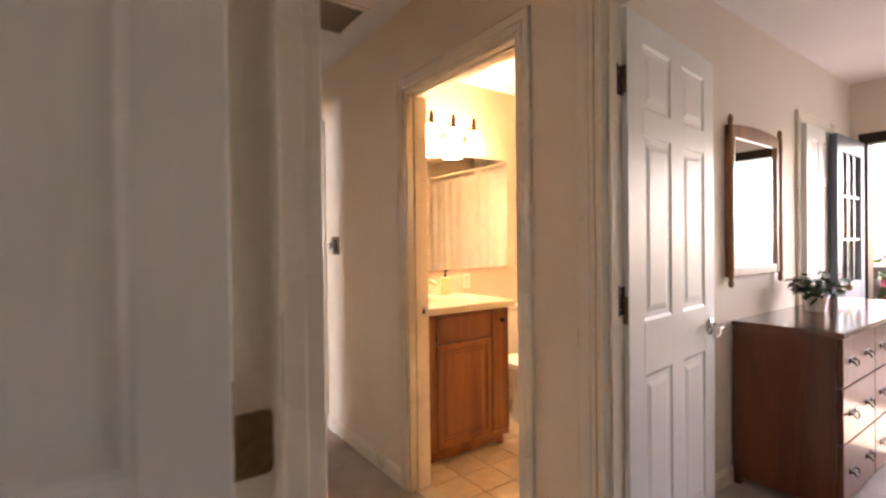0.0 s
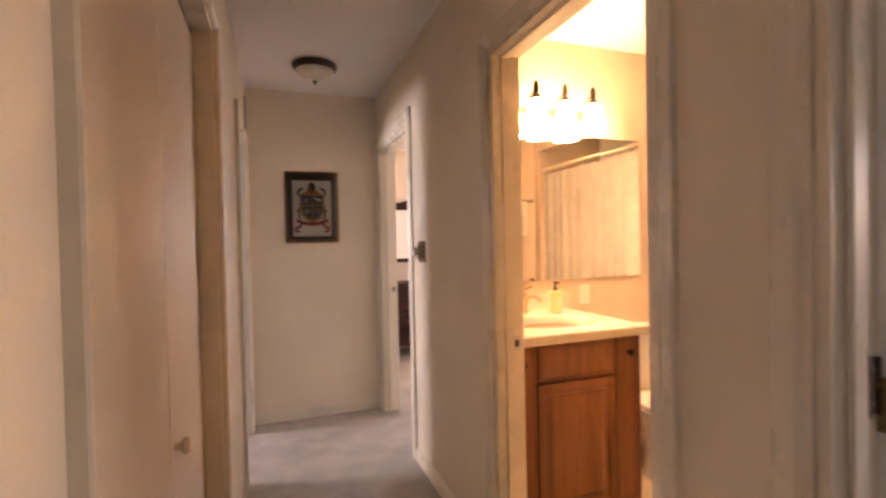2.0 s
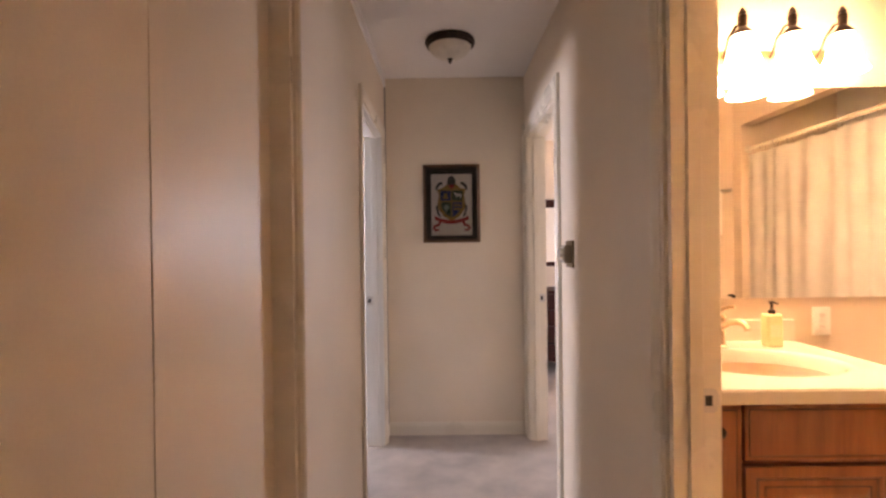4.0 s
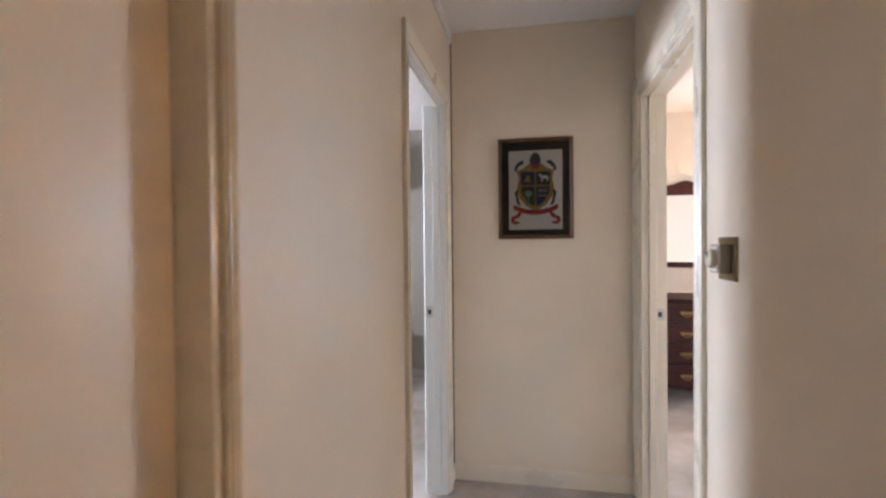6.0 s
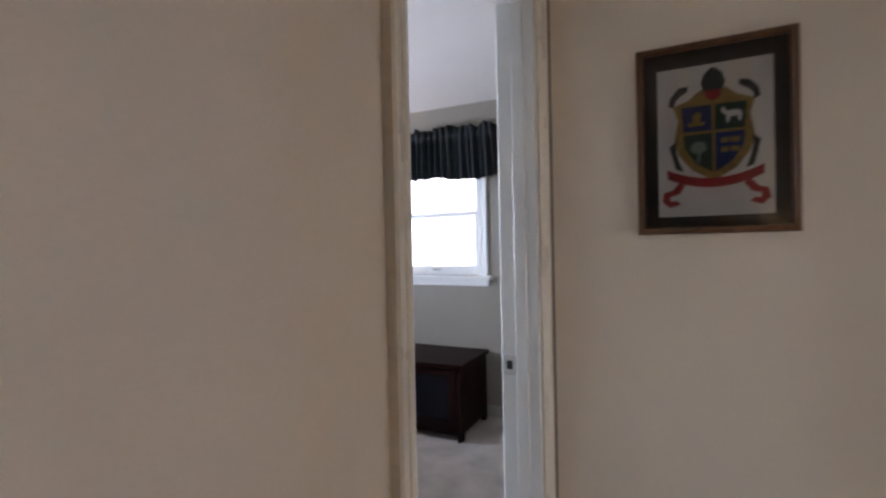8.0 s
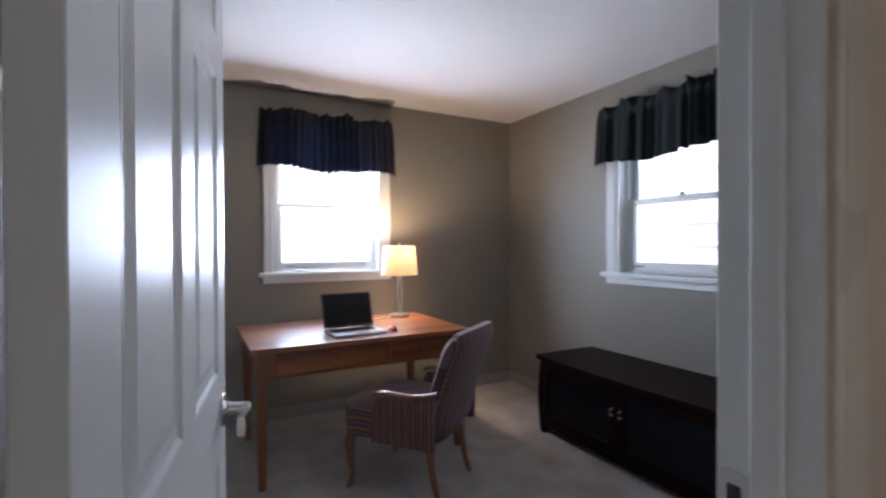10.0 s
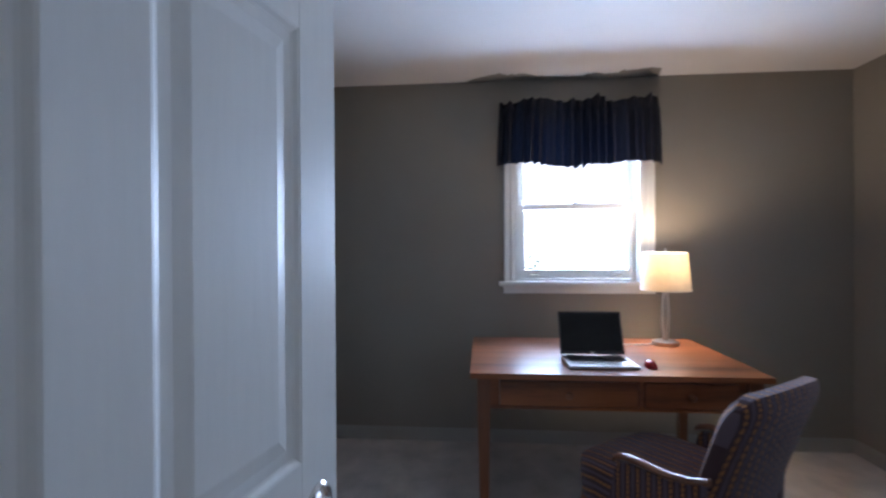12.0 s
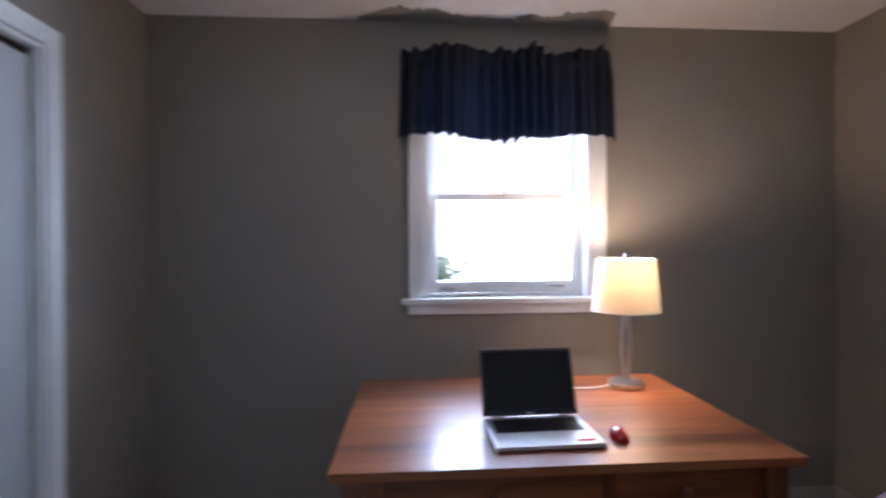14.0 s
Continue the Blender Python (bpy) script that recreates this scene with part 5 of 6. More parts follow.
def vanity_light():
    ob = thing("vanity_light", "three-light bronze vanity fixture with bell glass shades", "wall light", pose(1.72, 3.329, 2.06))
    part("backplate", box(-0.29, 0.29, -0.022, 0.0, -0.030, 0.030, 0.006, 2), BRASS, ob)
    for x in (-0.187, 0.0, 0.187):
        arm = part("arm", tube(bmesh.new(), ((x, -0.015, 0.0), (x - 0.012, -0.05, 0.012), (x - 0.020, -0.085, 0.05), (x - 0.010, -0.115, 0.085), (x, -0.138, 0.082), (x, -0.140, 0.06)), 0.006, 10), BRONZE, ob, smooth=True)
        part("fitter", lathe(bmesh.new(), ((0.036, 0.038), (0.034, 0.048), (0.022, 0.062), (0.014, 0.070), (0.016, 0.084), (0.017, 0.112), (0.012, 0.118), (0.015, 0.124), (0.008, 0.138), (0.002, 0.146)), (x, -0.140, 0), 20), BRONZE, arm, smooth=True)
        bm = bmesh.new()
        n = 32
        rows = [[bm.verts.new((x + r * math.cos(2 * math.pi * k / n), -0.140 + r * math.sin(2 * math.pi * k / n), z)) for k in range(n)] for r, z in ((0.033, 0.040), (0.041, 0.010), (0.052, -0.040), (0.066, -0.080), (0.078, -0.104))]
        for r0, r1 in zip(rows, rows[1:]):
            for k in range(n):
                bm.faces.new((r0[k], r0[(k + 1) % n], r1[(k + 1) % n], r1[k]))
        bmesh.ops.solidify(bm, geom=bm.faces[:], thickness=0.003)
        s = part("shade", bm, BULB, ob, "lit frosted glass bell shade", smooth=True)
        s.visible_shadow = True


vanity_light()


def toilet():
    ob = thing("toilet", "white ceramic toilet beside the vanity", "toilet", pose(2.17, 3.0, 0))
    part("tank", box(1.97, 2.38, 3.115, 3.315, 0.39, 0.765, 0.020, 3), CERAMIC, ob, world=True, smooth=True)
    part("tank_lid", box(1.955, 2.395, 3.10, 3.32, 0.766, 0.800, 0.010, 3), CERAMIC, ob, world=True, smooth=True)
    hb = lathe(bmesh.new(), ((0.014, 3.114), (0.014, 3.102), (0.006, 3.100)), (2.02, 0, 0.70), 16, axis=1)
    tube(hb, ((2.02, 3.100, 0.70), (2.045, 3.092, 0.697), (2.075, 3.090, 0.690)), 0.006)
    part("flush_lever", hb, CHROME, ob, world=True, smooth=True)

    def oval(s, z, dy=0.0, b=0.235):
        return [(2.175 + 0.175 * s * math.cos(q), 2.885 + dy + b * s * math.sin(q), z) for q in [2 * math.pi * i / 32 for i in range(32)]]

    part("bowl", loft(bmesh.new(), [oval(0.62, 0.0, 0.05), oval(0.60, 0.03, 0.05), oval(0.55, 0.15, 0.05), oval(0.75, 0.27, 0.02), oval(0.98, 0.37), oval(1.0, 0.395)]), CERAMIC, ob, world=True, smooth=True)
    part("seat", loft(bmesh.new(), [oval(1.02, 0.397), oval(1.05, 0.405), oval(1.03, 0.418)]), CERAMIC, ob, world=True, smooth=True)
    part("seat_lid", loft(bmesh.new(), [oval(1.02, 0.420), oval(1.05, 0.428), oval(1.02, 0.442), oval(0.6, 0.446)]), CERAMIC, ob, world=True, smooth=True)


toilet()


def bathtub():
    ob = thing("bathtub", "white bathtub in the alcove", "bathtub", pose(2.95, 2.55, 0))
    x0, x1, y0, y1 = 2.66, 3.32, 1.746, 3.329
    bm = bmesh.new()
    ring = lambda i, z: [(x0 + i, y0 + i, z), (x1 - i, y0 + i, z), (x1 - i, y1 - i, z), (x0 + i, y1 - i, z)]
    loft(bm, [ring(0, 0.0), ring(0, 0.40), ring(0.01, 0.42), ring(0.06, 0.42), ring(0.075, 0.40), ring(0.14, 0.10)])
    part("tub", bm, CERAMIC, ob, world=True)


bathtub()


def shower_curtain():
    rod = thing("shower_rod", "cream shower curtain rod across the tub alcove", "curtain rod", pose(2.60, 2.55, 2.0))
    part("rod", tube(bmesh.new(), ((2.60, 1.842, 1.995), (2.60, 3.268, 1.995)), 0.013, 12), COUNTER, rod, world=True, smooth=True)
    for y in (1.842, 3.262):
        part("flange", lathe(bmesh.new(), ((0.028, y), (0.028, y + 0.006)), (2.60, 0, 1.995), 16, axis=1), COUNTER, rod, world=True)
    ob = thing("shower_curtain", "white cloth shower curtain hanging in folds", "curtain", pose(2.60, 2.55, 0.2))
    bm = bmesh.new()
    nx, nz = 180, 12
    g = []
    for j in range(nz + 1):
        row = []
        z = 0.22 + (1.955 - 0.22) * j / nz
        for i in range(nx + 1):
            y = 1.845 + 1.42 * i / nx
            k = 0.6 + 0.4 * (1 - j / nz)
            x = 2.60 + k * (0.011 * math.sin(y * 46 + 1.5 * math.sin(y * 9)) + 0.010 * math.sin(y * 23 + 1.1 * math.sin(j * 0.4)))
            row.append(bm.verts.new((x, y, z - (0.010 * abs(math.sin(math.pi * i / 15)) if j == nz else 0))))
        g.append(row)
    for j in range(nz):
        for i in range(nx):
            bm.faces.new((g[j][i], g[j][i + 1], g[j + 1][i + 1], g[j + 1][i]))
    bmesh.ops.solidify(bm, geom=bm.faces[:], thickness=0.002)
    part("cloth", bm, CLOTH, ob, world=True, smooth=True)
    for i in range(12):
        y = 1.87 + i * 0.125
        pts = [(2.60 + 0.020 * math.cos(q), y, 1.985 + 0.028 * math.sin(q)) for q in [2 * math.pi * k / 12 for k in range(13)]]
        part("ring", tube(bmesh.new(), pts, 0.002, 6), CHROME, ob, world=True)


shower_curtain()


def towel():
    bar = thing("towel_bar", "chrome towel bar on the bathroom wall", "towel bar", pose(2.2, 1.79, 1.70))
    part("bar", tube(bmesh.new(), ((1.86, 1.845, 1.70), (2.46, 1.845, 1.70)), 0.008, 10), CHROME, bar, world=True)
    for x in (1.86, 2.46):
        part("bracket", box(x - 0.012, x + 0.012, 1.746, 1.855, 1.685, 1.715, 0.004, 2), CHROME, bar, world=True)
    ob = thing("towel", "white hand towel folded over the bar", "towel", pose(2.2, 1.85, 1.36))
    bm = bmesh.new()
    g = []
    for j in range(21):
        f = j / 20
        row = []
        for i in range(17):
            x = 2.0 + 0.40 * i / 16
            if f < 0.5:
                z, y = 1.38 + (1.712 - 1.38) * f * 2, 1.858
            else:
                z, y = 1.712 - (1.712 - 1.46) * (f - 0.5) * 2, 1.832
            row.append(bm.verts.new((x, y + 0.004 * math.sin(x * 30 + z * 6), z)))
        g.append(row)
    for j in range(20):
        for i in range(16):
            bm.faces.new((g[j][i], g[j][i + 1], g[j + 1][i + 1], g[j + 1][i]))
    bmesh.ops.solidify(bm, geom=bm.faces[:], thickness=0.005)
    part("cloth", bm, CLOTH, ob, world=True, smooth=True)


towel()


def ceiling_vent():
    ob = thing("ceiling_vent", "square white slatted return-air grille in the hall ceiling", "vent", pose(0.66, 2.90, HALL_Z))
    bm = bmesh.new()
    for x0, x1, y0, y1 in ((-0.18, 0.18, -0.18, -0.155), (-0.18, 0.18, 0.155, 0.18), (-0.18, -0.155, -0.155, 0.155), (0.155, 0.18, -0.155, 0.155)):
        bx(bm, x0, x1, y0, y1, -0.012, -0.0005, 0.003)
    part("frame", bm, CEIL, ob)
    part("backing", box(-0.155, 0.155, -0.155, 0.155, -0.003, -0.0008), GROUT, ob, "dark duct behind the slats")
    for i in range(13):
        sb = box(-0.155, 0.155, -0.009, 0.009, -0.0008, 0.0008)
        sl = part("slat", sb, CEIL, ob)
        sl.matrix_basis = pose(0, -0.142 + i * 0.0237, -0.0085, 28, 0, 0)


ceiling_vent()


# ---- bedroom things ----
def bail(parent, x, y, z, material, s=0.036):
    p = part("pull_plate", box(x - s - 0.008, x + s + 0.008, y - 0.003, y, z - 0.012, z + 0.012, 0.004, 2), material, parent, world=True)
    part("pull", tube(bmesh.new(), ((x - s, y - 0.003, z), (x - s, y - 0.016, z - 0.004), (x - s * 0.6, y - 0.022, z - 0.020), (x, y - 0.023, z - 0.025), (x + s * 0.6, y - 0.022, z - 0.020), (x + s, y - 0.016, z - 0.004), (x + s, y - 0.003, z)), 0.0035, 8), material, p, world=True, smooth=True)


def dresser(name, label, x0, x1, y0, y1, h, rows, cols, body_mat, top_mat, metal, bow=0.0, foot=0.10):
    """A chest of drawers that faces -y."""
    ob = thing(name, label, "dresser", pose((x0 + x1) / 2, (y0 + y1) / 2, 0))
    part("body", box(x0, x1, y0 + 0.022, y1, foot, h - 0.025), body_mat, ob, world=True)
    n = 24
    front = [(x0 - 0.015 + (x1 - x0 + 0.03) * i / n, y0 - 0.012 - bow * math.sin(math.pi * i / n)) for i in range(n + 1)]
    outline = front + [(x1 + 0.015, y1), (x0 - 0.015, y1)]
    part("top", loft(bmesh.new(), [[(x, y, z) for x, y in outline] for z in (h - 0.025, h)]), top_mat, ob, world=True)
    zs = [foot + 0.02 + (h - 0.05 - foot) * r for r in rows]
    for za, zb in zip(zs, zs[1:]):
        for c in range(cols):
            xa = x0 + 0.02 + (x1 - x0 - 0.04) * c / cols
            xb = x0 + 0.02 + (x1 - x0 - 0.04) * (c + 1) / cols
            b = bow * math.sin(math.pi * ((xa + xb) / 2 - x0) / (x1 - x0))
            d = part("drawer", box(xa + 0.004, xb - 0.004, y0 - b, y0 + 0.03, za + 0.004, zb - 0.004, 0.005, 2), body_mat, ob, world=True)
            for f in ((0.25, 0.75) if xb - xa > 0.5 else (0.5,)):
                bail(d, xa + (xb - xa) * f, y0 - b, (za + zb) / 2, metal)
    for x in (x0, x1):
        for y in (y0, y1):
            sx, sy = (1 if x == x0 else -1), (1 if y == y0 else -1)
            rings = []
            for z, r in ((foot + 0.02, 0.075), (foot - 0.005, 0.070), (0.04, 0.040), (0.0, 0.048)):
                rings.append([(x, y, z), (x + sx * r, y, z), (x + sx * r, y + sy * r * 0.6, z), (x, y + sy * r * 0.6, z)])
            part("foot", loft(bmesh.new(), rings), body_mat, ob, world=True)
    return ob


dresser("dresser", "long red-brown bedroom dresser with bail pulls", 2.40, 4.02, 1.205, 1.655, 0.86, (0, 0.36, 0.70, 1.0), 3, WALNUT, WALNUT_TOP, BRONZE, 0.0, 0.04)
dresser("dresser", "dark mahogany bow-front dresser with brass bail pulls", 1.32, 2.62, 6.20, 6.69, 0.855, (0, 0.27, 0.52, 0.76, 1.0), 1, MAHOGANY, MAHOGANY, OLDGOLD, 0.03, 0.12)


def frame_mirror(name, label, xa, xb, z0, z1, y, material, crest, posts):
    ob = thing(name, label, "mirror", pose((xa + xb) / 2, y, z0))
    w = 0.066
    n = 28
    bm = bmesh.new()
    bx(bm, xa, xa + w, y - 0.028, y - 0.002, z0, z1, 0.004, 2)
    bx(bm, xb - w, xb, y - 0.028, y - 0.002, z0, z1, 0.004, 2)
    bx(bm, xa + w, xb - w, y - 0.026, y - 0.002, z0, z0 + w * 0.75, 0.004, 2)
    part("frame", bm, material, ob, world=True)
    top = [(xa + (xb - xa) * i / n, z1 + crest((i / n) * 2 - 1)) for i in range(n + 1)]
    pb = bmesh.new()
    prism(pb, top + [(xb, z1 - w * 0.8), (xa, z1 - w * 0.8)], y - 0.027, y - 0.003)
    part("crest", pb, material, ob, world=True)
    part("mirror_glass", box(xa + w - 0.004, xb - w + 0.004, y - 0.014, y - 0.004, z0 + w * 0.75 - 0.004, z1 - w * 0.8 + 0.004), MIRROR, ob, world=True)
    if posts:
        for x in (xa + 0.016, xb - 0.016):
            part("post", lathe(bmesh.new(), [(r, z) for r, z in ((0.006, z0 - 0.055), (0.013, z0 - 0.045), (0.014, z0 - 0.030), (0.010, z0 - 0.015), (0.014, z0), (0.015, z0 + 0.05), (0.015, z1 - 0.06), (0.013, z1), (0.010, z1 + 0.012), (0.014, z1 + 0.030), (0.012, z1 + 0.046), (0.004, z1 + 0.058))], (x, y - 0.024, 0), 16), material, ob, "turned post with finials", world=True, smooth=True)
    return ob


frame_mirror("dresser_mirror", "wood-framed wall mirror with turned corner posts", 2.34, 3.02, 1.09, 1.88, 1.668, HONEY, lambda u: 0.004 + 0.020 * math.cos(u * math.pi / 2), True)
frame_mirror("dresser_mirror", "mahogany mirror with a scrolled crest above the dresser", 1.44, 2.30, 1.085, 1.795, 6.698, MAHOGANY, lambda u: 0.035 + 0.040 * math.exp(-((abs(u) - 0.17) / 0.20) ** 2) + 0.030 * max(0, (abs(u) - 0.72) / 0.28) ** 0.7, False)


def leaf(bm, p, d, up, size, wide):
    side = d.cross(up).normalized()
    q = [p, p + d * size * 0.45 + side * wide * size, p + d * size - up * size * 0.15, p + d * size * 0.45 - side * wide * size]
    v = [bm.verts.new(x) for x in q]
    bm.faces.new((v[0], v[1], v[2]))
    bm.faces.new((v[0], v[2], v[3]))


def houseplant():
    ob = thing("houseplant", "small leafy houseplant in a pale pot on the dresser", "plant", pose(3.10, 1.50, 0.86))
    part("pot", lathe(bmesh.new(), ((0.045, 0.0), (0.050, 0.004), (0.062, 0.08), (0.066, 0.095), (0.060, 0.097), (0.055, 0.085)), n=24), CERAMIC, ob, smooth=True)
    rnd = random.Random(3)
    st, lf = bmesh.new(), bmesh.new()
    for _ in range(55):
        a = rnd.uniform(0, 6.28)
        r = rnd.uniform(0.05, 0.17)
        tip = Vector((r * math.cos(a), r * math.sin(a) * 0.8, rnd.uniform(0.12, 0.25) - r * 0.2))
        tube(st, ((0, 0, 0.085), tip * 0.6 + Vector((0, 0, 0.05)), tip), 0.0016, 5)
        for _k in range(4):
            d = Vector((math.cos(a + rnd.uniform(-1, 1)), math.sin(a + rnd.uniform(-1, 1)), rnd.uniform(-0.5, 0.5))).normalized()
            leaf(lf, tip * rnd.uniform(0.7, 1.0) + Vector((0, 0, 0.01)), d, Vector((0, 0, 1)), rnd.uniform(0.038, 0.066), 0.34)
    part("stems", st, LEAF, ob)
    part("leaves", lf, LEAF, ob)


houseplant()
six_panel_door("door_6", 0.56, 2.03, pose(3.98, 1.650, 0.008, 0, 0, 180), "white panelled closet door in the bedroom", metal=BRASS, hinges=(1.10, 1.72))
casing("y", 1.67, -1, 3.405, 3.99, 0, 2.05, TRIM)


def patio_door():
    ob = thing("door_7", "blue-grey glazed exterior door standing open", "door", pose(4.49, 1.600, 0.02, 0, 0, 180), kind="structure")
    w, h, t = 0.66, 2.0, 0.02
    bm = bmesh.new()
    for a in ((0, 0.10, 0, h), (w - 0.10, w, 0, h), (0.10, w - 0.10, 0, 0.20), (0.10, w - 0.10, 0.80, 0.95), (0.10, w - 0.10, h - 0.12, h)):
        bx(bm, a[0], a[1], -t, t, a[2], a[3], 0.002, 1)
    for k in (1, 2):
        x = 0.10 + (w - 0.20) * k / 3
        bx(bm, x - 0.010, x + 0.010, -0.012, 0.012, 0.95, h - 0.12)
        z = 0.95 + (h - 1.07) * k / 3
        bx(bm, 0.10, w - 0.10, -0.011, 0.011, z - 0.010, z + 0.010)
    part("leaf", bm, SLATE, ob)
    pb = bmesh.new()
    raised(pb, 0.10, w - 0.10, 0.20, 0.80, 0, 1, STICK)
    raised(pb, 0.10, w - 0.10, 0.20, 0.80, 0, -1, STICK)
    part("panel", pb, SLATE, ob)
    for i in range(3):
        for j in range(3):
            xa, za = 0.10 + (w - 0.20) * i / 3, 0.95 + (h - 1.07) * j / 3
            p = part("pane", box(xa + 0.010, xa + (w - 0.20) / 3 - 0.010, -0.002, 0.002, za + 0.010, za + (h - 1.07) / 3 - 0.010), PANE, ob)
            p.visible_shadow = False
    kb = bmesh.new()
    for s in (-1, 1):
        lathe(kb, [(r, s * d) for r, d in ((0.028, 0.02), (0.026, 0.028), (0.010, 0.032), (0.010, 0.05), (0.024, 0.06), (0.027, 0.075), (0.015, 0.088), (0.003, 0.09))], (w - 0.055, 0, 0.93), 16, axis=1)
    part("door_handle", kb, BRASS, ob, smooth=True)


patio_door()
_bm = bmesh.new()
for _a in ((-0.35, -0.29, 0.02, 2.10), (1.565, 1.62, 0.02, 2.10), (-0.29, 1.565, 2.02, 2.10)):
    bx(_bm, 4.498, 4.642, _a[0], _a[1], _a[2], _a[3], 0.003, 1)
bx(_bm, 4.498, 4.642, -0.35, 1.62, 0.0, 0.02)
setting("door_frame_8", _bm, BRONZE, "dark patio door frame", "door frame")


def bedroom_lamp():
    ob = thing("table_lamp", "lit brass table lamp with a pleated cream shade", "lamp", pose(2.25, 6.42, 0.855))
    part("lamp_base", lathe(bmesh.new(), ((0.060, 0.0), (0.062, 0.012), (0.030, 0.022), (0.016, 0.045), (0.030, 0.075), (0.034, 0.095), (0.018, 0.12), (0.011, 0.15), (0.020, 0.17), (0.010, 0.19), (0.008, 0.26)), n=24), BRASS, ob, smooth=True)
    bm = bmesh.new()
    n = 48
    rows = [[bm.verts.new((r * (1 + 0.012 * (k % 2)) * math.cos(2 * math.pi * k / n), r * (1 + 0.012 * (k % 2)) * math.sin(2 * math.pi * k / n), z)) for k in range(n)] for r, z in ((0.165, 0.255), (0.125, 0.36), (0.090, 0.46))]
    for r0, r1 in zip(rows, rows[1:]):
        for k in range(n):
            bm.faces.new((r0[k], r0[(k + 1) % n], r1[(k + 1) % n], r1[k]))
    bmesh.ops.solidify(bm, geom=bm.faces[:], thickness=0.002)
    part("shade", bm, SHADE, ob, "glowing pleated cream shade", smooth=True)
    part("finial", lathe(bmesh.new(), ((0.004, 0.45), (0.008, 0.475), (0.003, 0.49)), n=12), BRASS, ob)


bedroom_lamp()

# ---- outdoors ----
setting("ground", box(-400, 400, -400, 400, -0.60, -0.30), GRASS, "mown lawn reaching the horizon", "ground")
setting("pavement", box(4.64, 8.2, -4, 4, -0.14, 0.0), DARKWOOD, "dark stained deck outside the patio door", "deck")


def deck_rail():
    ob = thing("deck_railing", "dark wood deck railing with turned balusters", "railing", pose(7.4, 0, 0))
    part("top_rail", box(7.36, 7.50, -3.5, 3.5, 0.88, 0.94, 0.008, 2), DARKWOOD, ob, world=True)
    part("bottom_rail", box(7.38, 7.48, -3.5, 3.5, 0.10, 0.16, 0.006, 2), DARKWOOD, ob, world=True)
    first = None
    for i in range(44):
        y = -3.4 + i * 0.158
        if first is None:
            bm = lathe(bmesh.new(), ((0.035, 0.0), (0.035, 0.10), (0.020, 0.13), (0.055, 0.22), (0.060, 0.28), (0.022, 0.38), (0.018, 0.42), (0.055, 0.52), (0.058, 0.56), (0.022, 0.64), (0.035, 0.66), (0.035, 0.72)), (0, 0, 0), 12)
            first = part("baluster", bm, DARKWOOD, ob)
            first.location = (0.03, y, 0.16)
        else:
            o = new("baluster", first.data)
            o.parent = ob
            o.location = (0.03, y, 0.16)
    return ob


deck_rail()


def shrub(name, x, y, z, r, n, seed, label, bloom=0):
    ob = thing(name, label, "shrub", pose(x, y, z))
    rnd = random.Random(seed)
    st, lf, bl = bmesh.new(), bmesh.new(), bmesh.new()
    for i in range(14):
        a = rnd.uniform(0, 6.28)
        tip = Vector((r * 0.7 * math.cos(a), r * 0.7 * math.sin(a), r * rnd.uniform(0.8, 1.5)))
        tube(st, ((0, 0, 0), tip * 0.5 + Vector((0, 0, 0.1 * r)), tip), 0.03 * r, 6, 0.006 * r)
    for i in range(n):
        p = Vector((rnd.gauss(0, 0.42), rnd.gauss(0, 0.42), rnd.uniform(0.15, 1.0) + rnd.gauss(0, 0.12))) * r
        p.z = abs(p.z) * 1.5
        d = Vector((rnd.uniform(-1, 1), rnd.uniform(-1, 1), rnd.uniform(-0.4, 1))).normalized()
        leaf(lf, p, d, d.orthogonal().normalized(), rnd.uniform(0.10, 0.20) * min(1.0, r), 0.32)
        if i < bloom:
            leaf(bl, p + Vector((-0.1, 0, 0.12 * r)), d, d.orthogonal().normalized(), 0.14, 0.5)
            leaf(bl, p + Vector((-0.1, 0, 0.12 * r)), d.cross(Vector((0, 0, 1))).normalized(), Vector((0, 0, 1)), 0.14, 0.5)
    part("stems", st, DARKWOOD, ob)
    part("foliage", lf, SHRUB, ob)
    if bloom:
        part("blossoms", bl, PINK, ob)


for _i, (_x, _y, _r, _bl) in enumerate(((8.4, 1.9, 0.75, 160), (8.8, 0.9, 0.7, 60), (8.6, -0.6, 0.75, 120), (8.9, 3.0, 0.8, 40))):
    shrub("flowering_shrub", _x, _y, -0.3, _r, 1400, 20 + _i, "green shrub with pink blossoms beyond the deck", _bl)
for _i, (_x, _y, _r) in enumerate(((-10.6, 2.6, 0.95), (-12.2, 4.6, 0.8), (-10.9, 0.6, 1.1))):
    shrub("garden_shrub", _x, _y, -0.3, _r, 3200, 40 + _i, "tall green garden shrub outside the window")


# made-up pale drive and tall white house: bright backdrop for the desk window
setting("road", box(-30, -3.9, -12, 16.1, -0.31, -0.292), PAVING, "pale concrete drive, made up to whiten the view from the desk window", "drive")


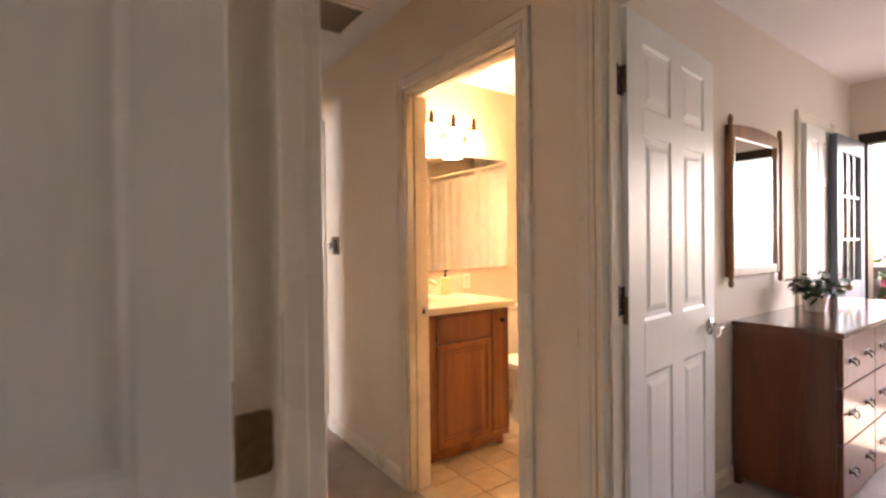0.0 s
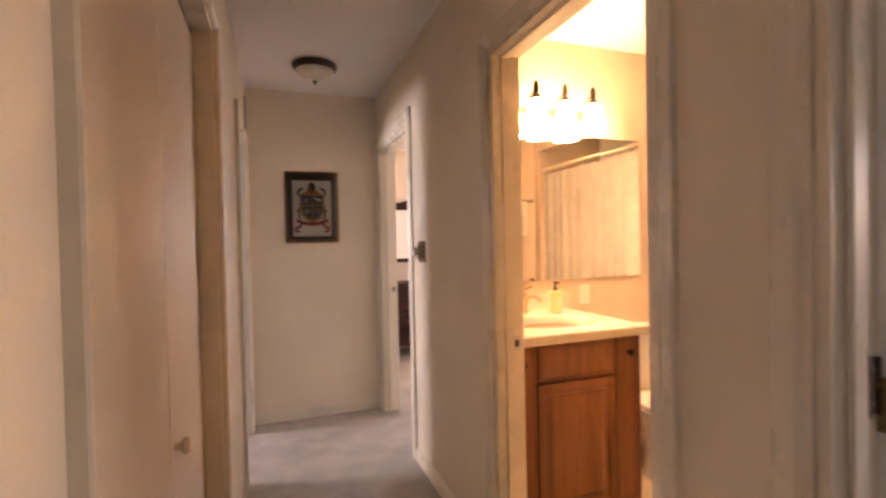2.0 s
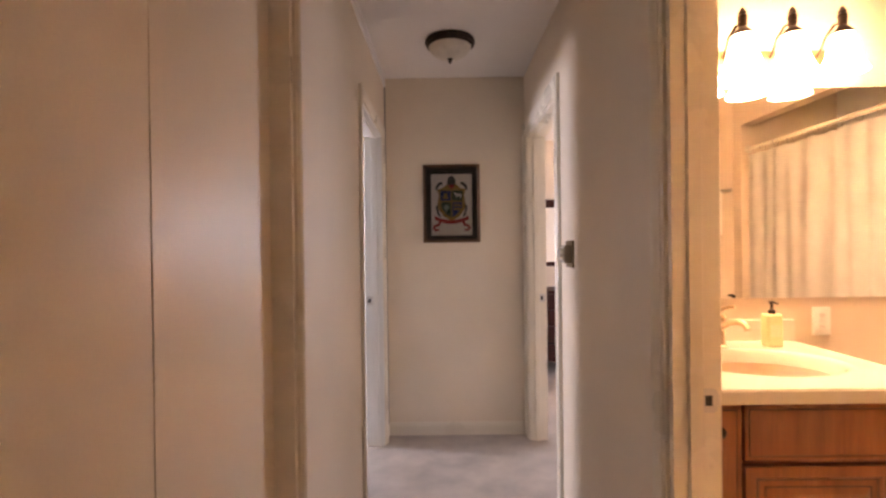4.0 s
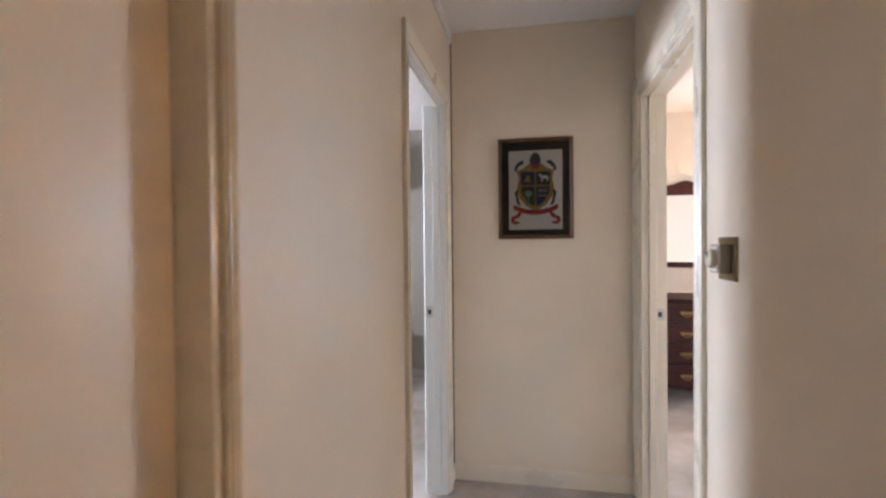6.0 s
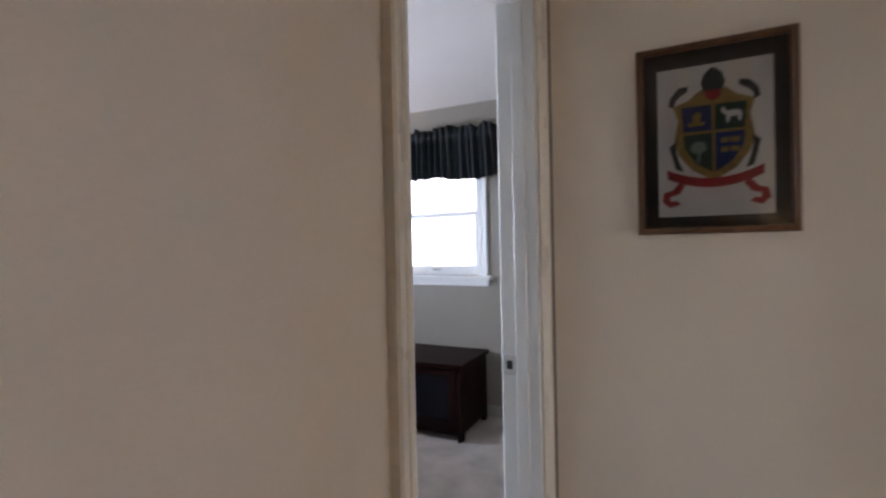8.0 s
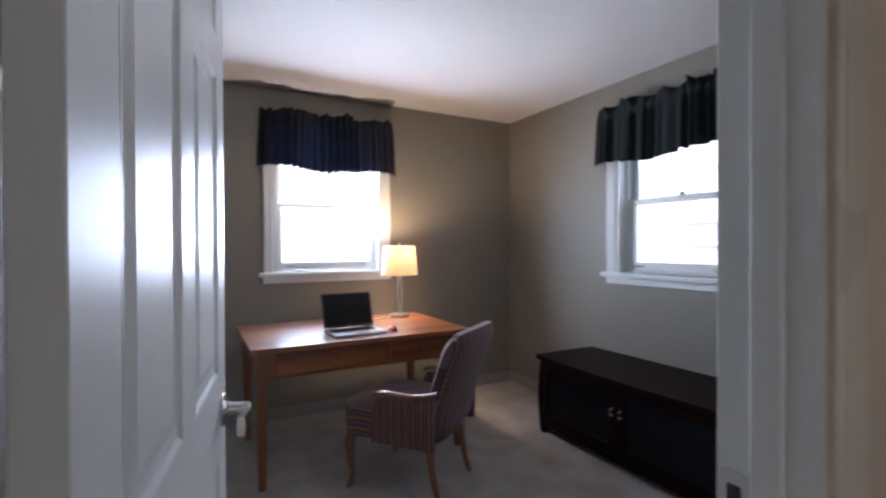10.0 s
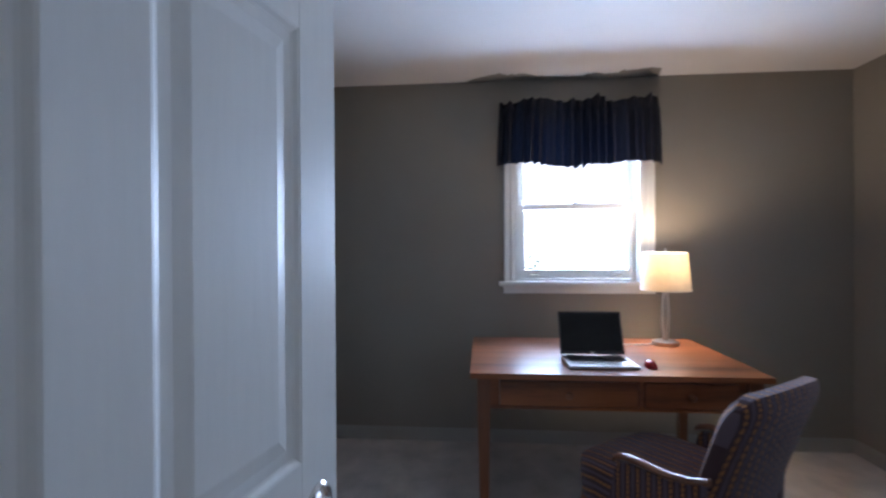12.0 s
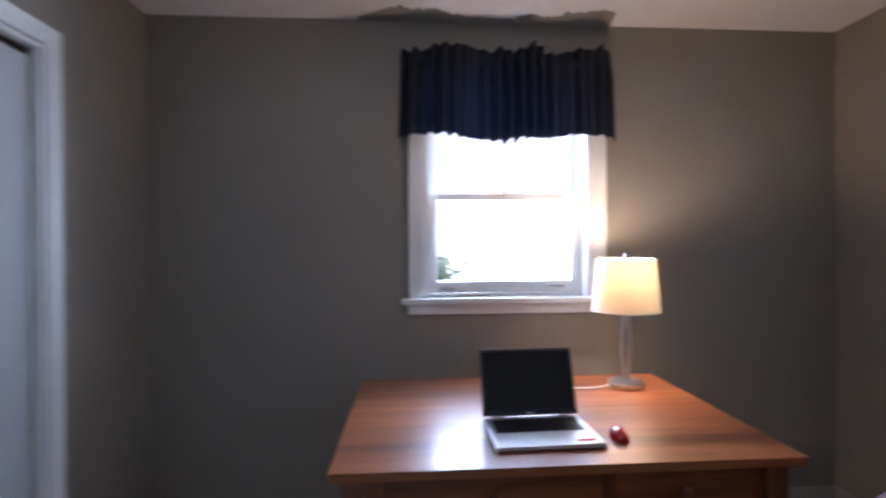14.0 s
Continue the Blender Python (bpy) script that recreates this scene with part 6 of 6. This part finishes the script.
def white_view_house():
    ob = thing("house", "white sided house with a grey roof, made up to whiten the desk window", "house", pose(-17, 5, -0.3))
    w = part("wall", box(-21.0, -15.0, -9.0, 17.0, -0.3, 5.6), SIDING, ob, world=True)
    for k in range(32):
        z = -0.25 + k * 0.18
        part("siding_board", loft(bmesh.new(), [[(-15.0, y, z), (-14.976, y, z), (-14.988, y, z + 0.178), (-15.0, y, z + 0.178)] for y in (-9.0, 17.0)]), SIDING, w, world=True)
    part("roof", loft(bmesh.new(), [[(-14.5, y, 5.55), (-14.5, y, 5.68), (-18.0, y, 7.2), (-21.5, y, 5.68), (-21.5, y, 5.55)] for y in (-9.5, 17.5)]), ROOF, ob, world=True)


white_view_house()


def neighbour_house():
    ob = thing("house", "pale sided two-storey neighbouring house with a grey roof", "house", pose(-3.5, 18, -0.3))
    w = part("wall", box(-11.0, 5.0, 16.2, 22.0, -0.3, 5.4), SIDING, ob, world=True)
    for k in range(31):
        z = -0.25 + k * 0.18
        part("siding_board", loft(bmesh.new(), [[(x, 16.2, z), (x, 16.176, z), (x, 16.188, z + 0.178), (x, 16.2, z + 0.178)] for x in (-11.0, 5.0)]), SIDING, w, world=True)
    rb = bmesh.new()
    loft(rb, [[(x, 15.6, 5.35), (x, 15.6, 5.50), (x, 19.1, 7.3), (x, 22.6, 5.50), (x, 22.6, 5.35)] for x in (-11.5, 5.5)])
    part("roof", rb, ROOF, ob, world=True)
    part("gutter", box(-11.5, 5.5, 15.48, 15.60, 5.38, 5.50, 0.02, 2), WHITE, ob, world=True)
    for x in (-7.6, -4.1):
        wb = bmesh.new()
        for a in ((x - 0.6, x - 0.5, 0.6, 2.0), (x + 0.5, x + 0.6, 0.6, 2.0), (x - 0.5, x + 0.5, 0.6, 0.7), (x - 0.5, x + 0.5, 1.9, 2.0), (x - 0.5, x + 0.5, 1.27, 1.33)):
            bx(wb, a[0], a[1], 16.10, 16.2, a[2], a[3])
        win = part("window", wb, WHITE, ob, world=True)
        part("pane", box(x - 0.5, x + 0.5, 16.16, 16.172, 0.7, 1.9), mat("pale lavender window blind", (0.50, 0.47, 0.58), 0.4), win, world=True)


neighbour_house()

# ---- bathroom floor of single tiles ----
_fl = setting("floor_bath", box(1.06, 3.32, 1.745, 3.33, -0.10, 0.0), GROUT, "cream ceramic tile floor with darker grout", "floor")
_first = None
for _i in range(8):
    for _j in range(8):
        _x, _y = 1.175 + _i * 0.205, 1.850 + _j * 0.205
        if _x > 2.64:
            continue
        if _first is None:
            _bm = box(-0.1, 0.1, -0.1, 0.1, 0.0, 0.007, 0.0025, 1)
            _first = part("tile", _bm, TILE, _fl)
            _o = _first
        else:
            _o = new("tile", _first.data)
            _o.parent = _fl
        _o.location = (_x, min(_y, 3.228), 0.0)
part("threshold", box(0.99, 1.09, 1.807, 2.587, 0.0, 0.009, 0.003, 1), COUNTER, _fl)
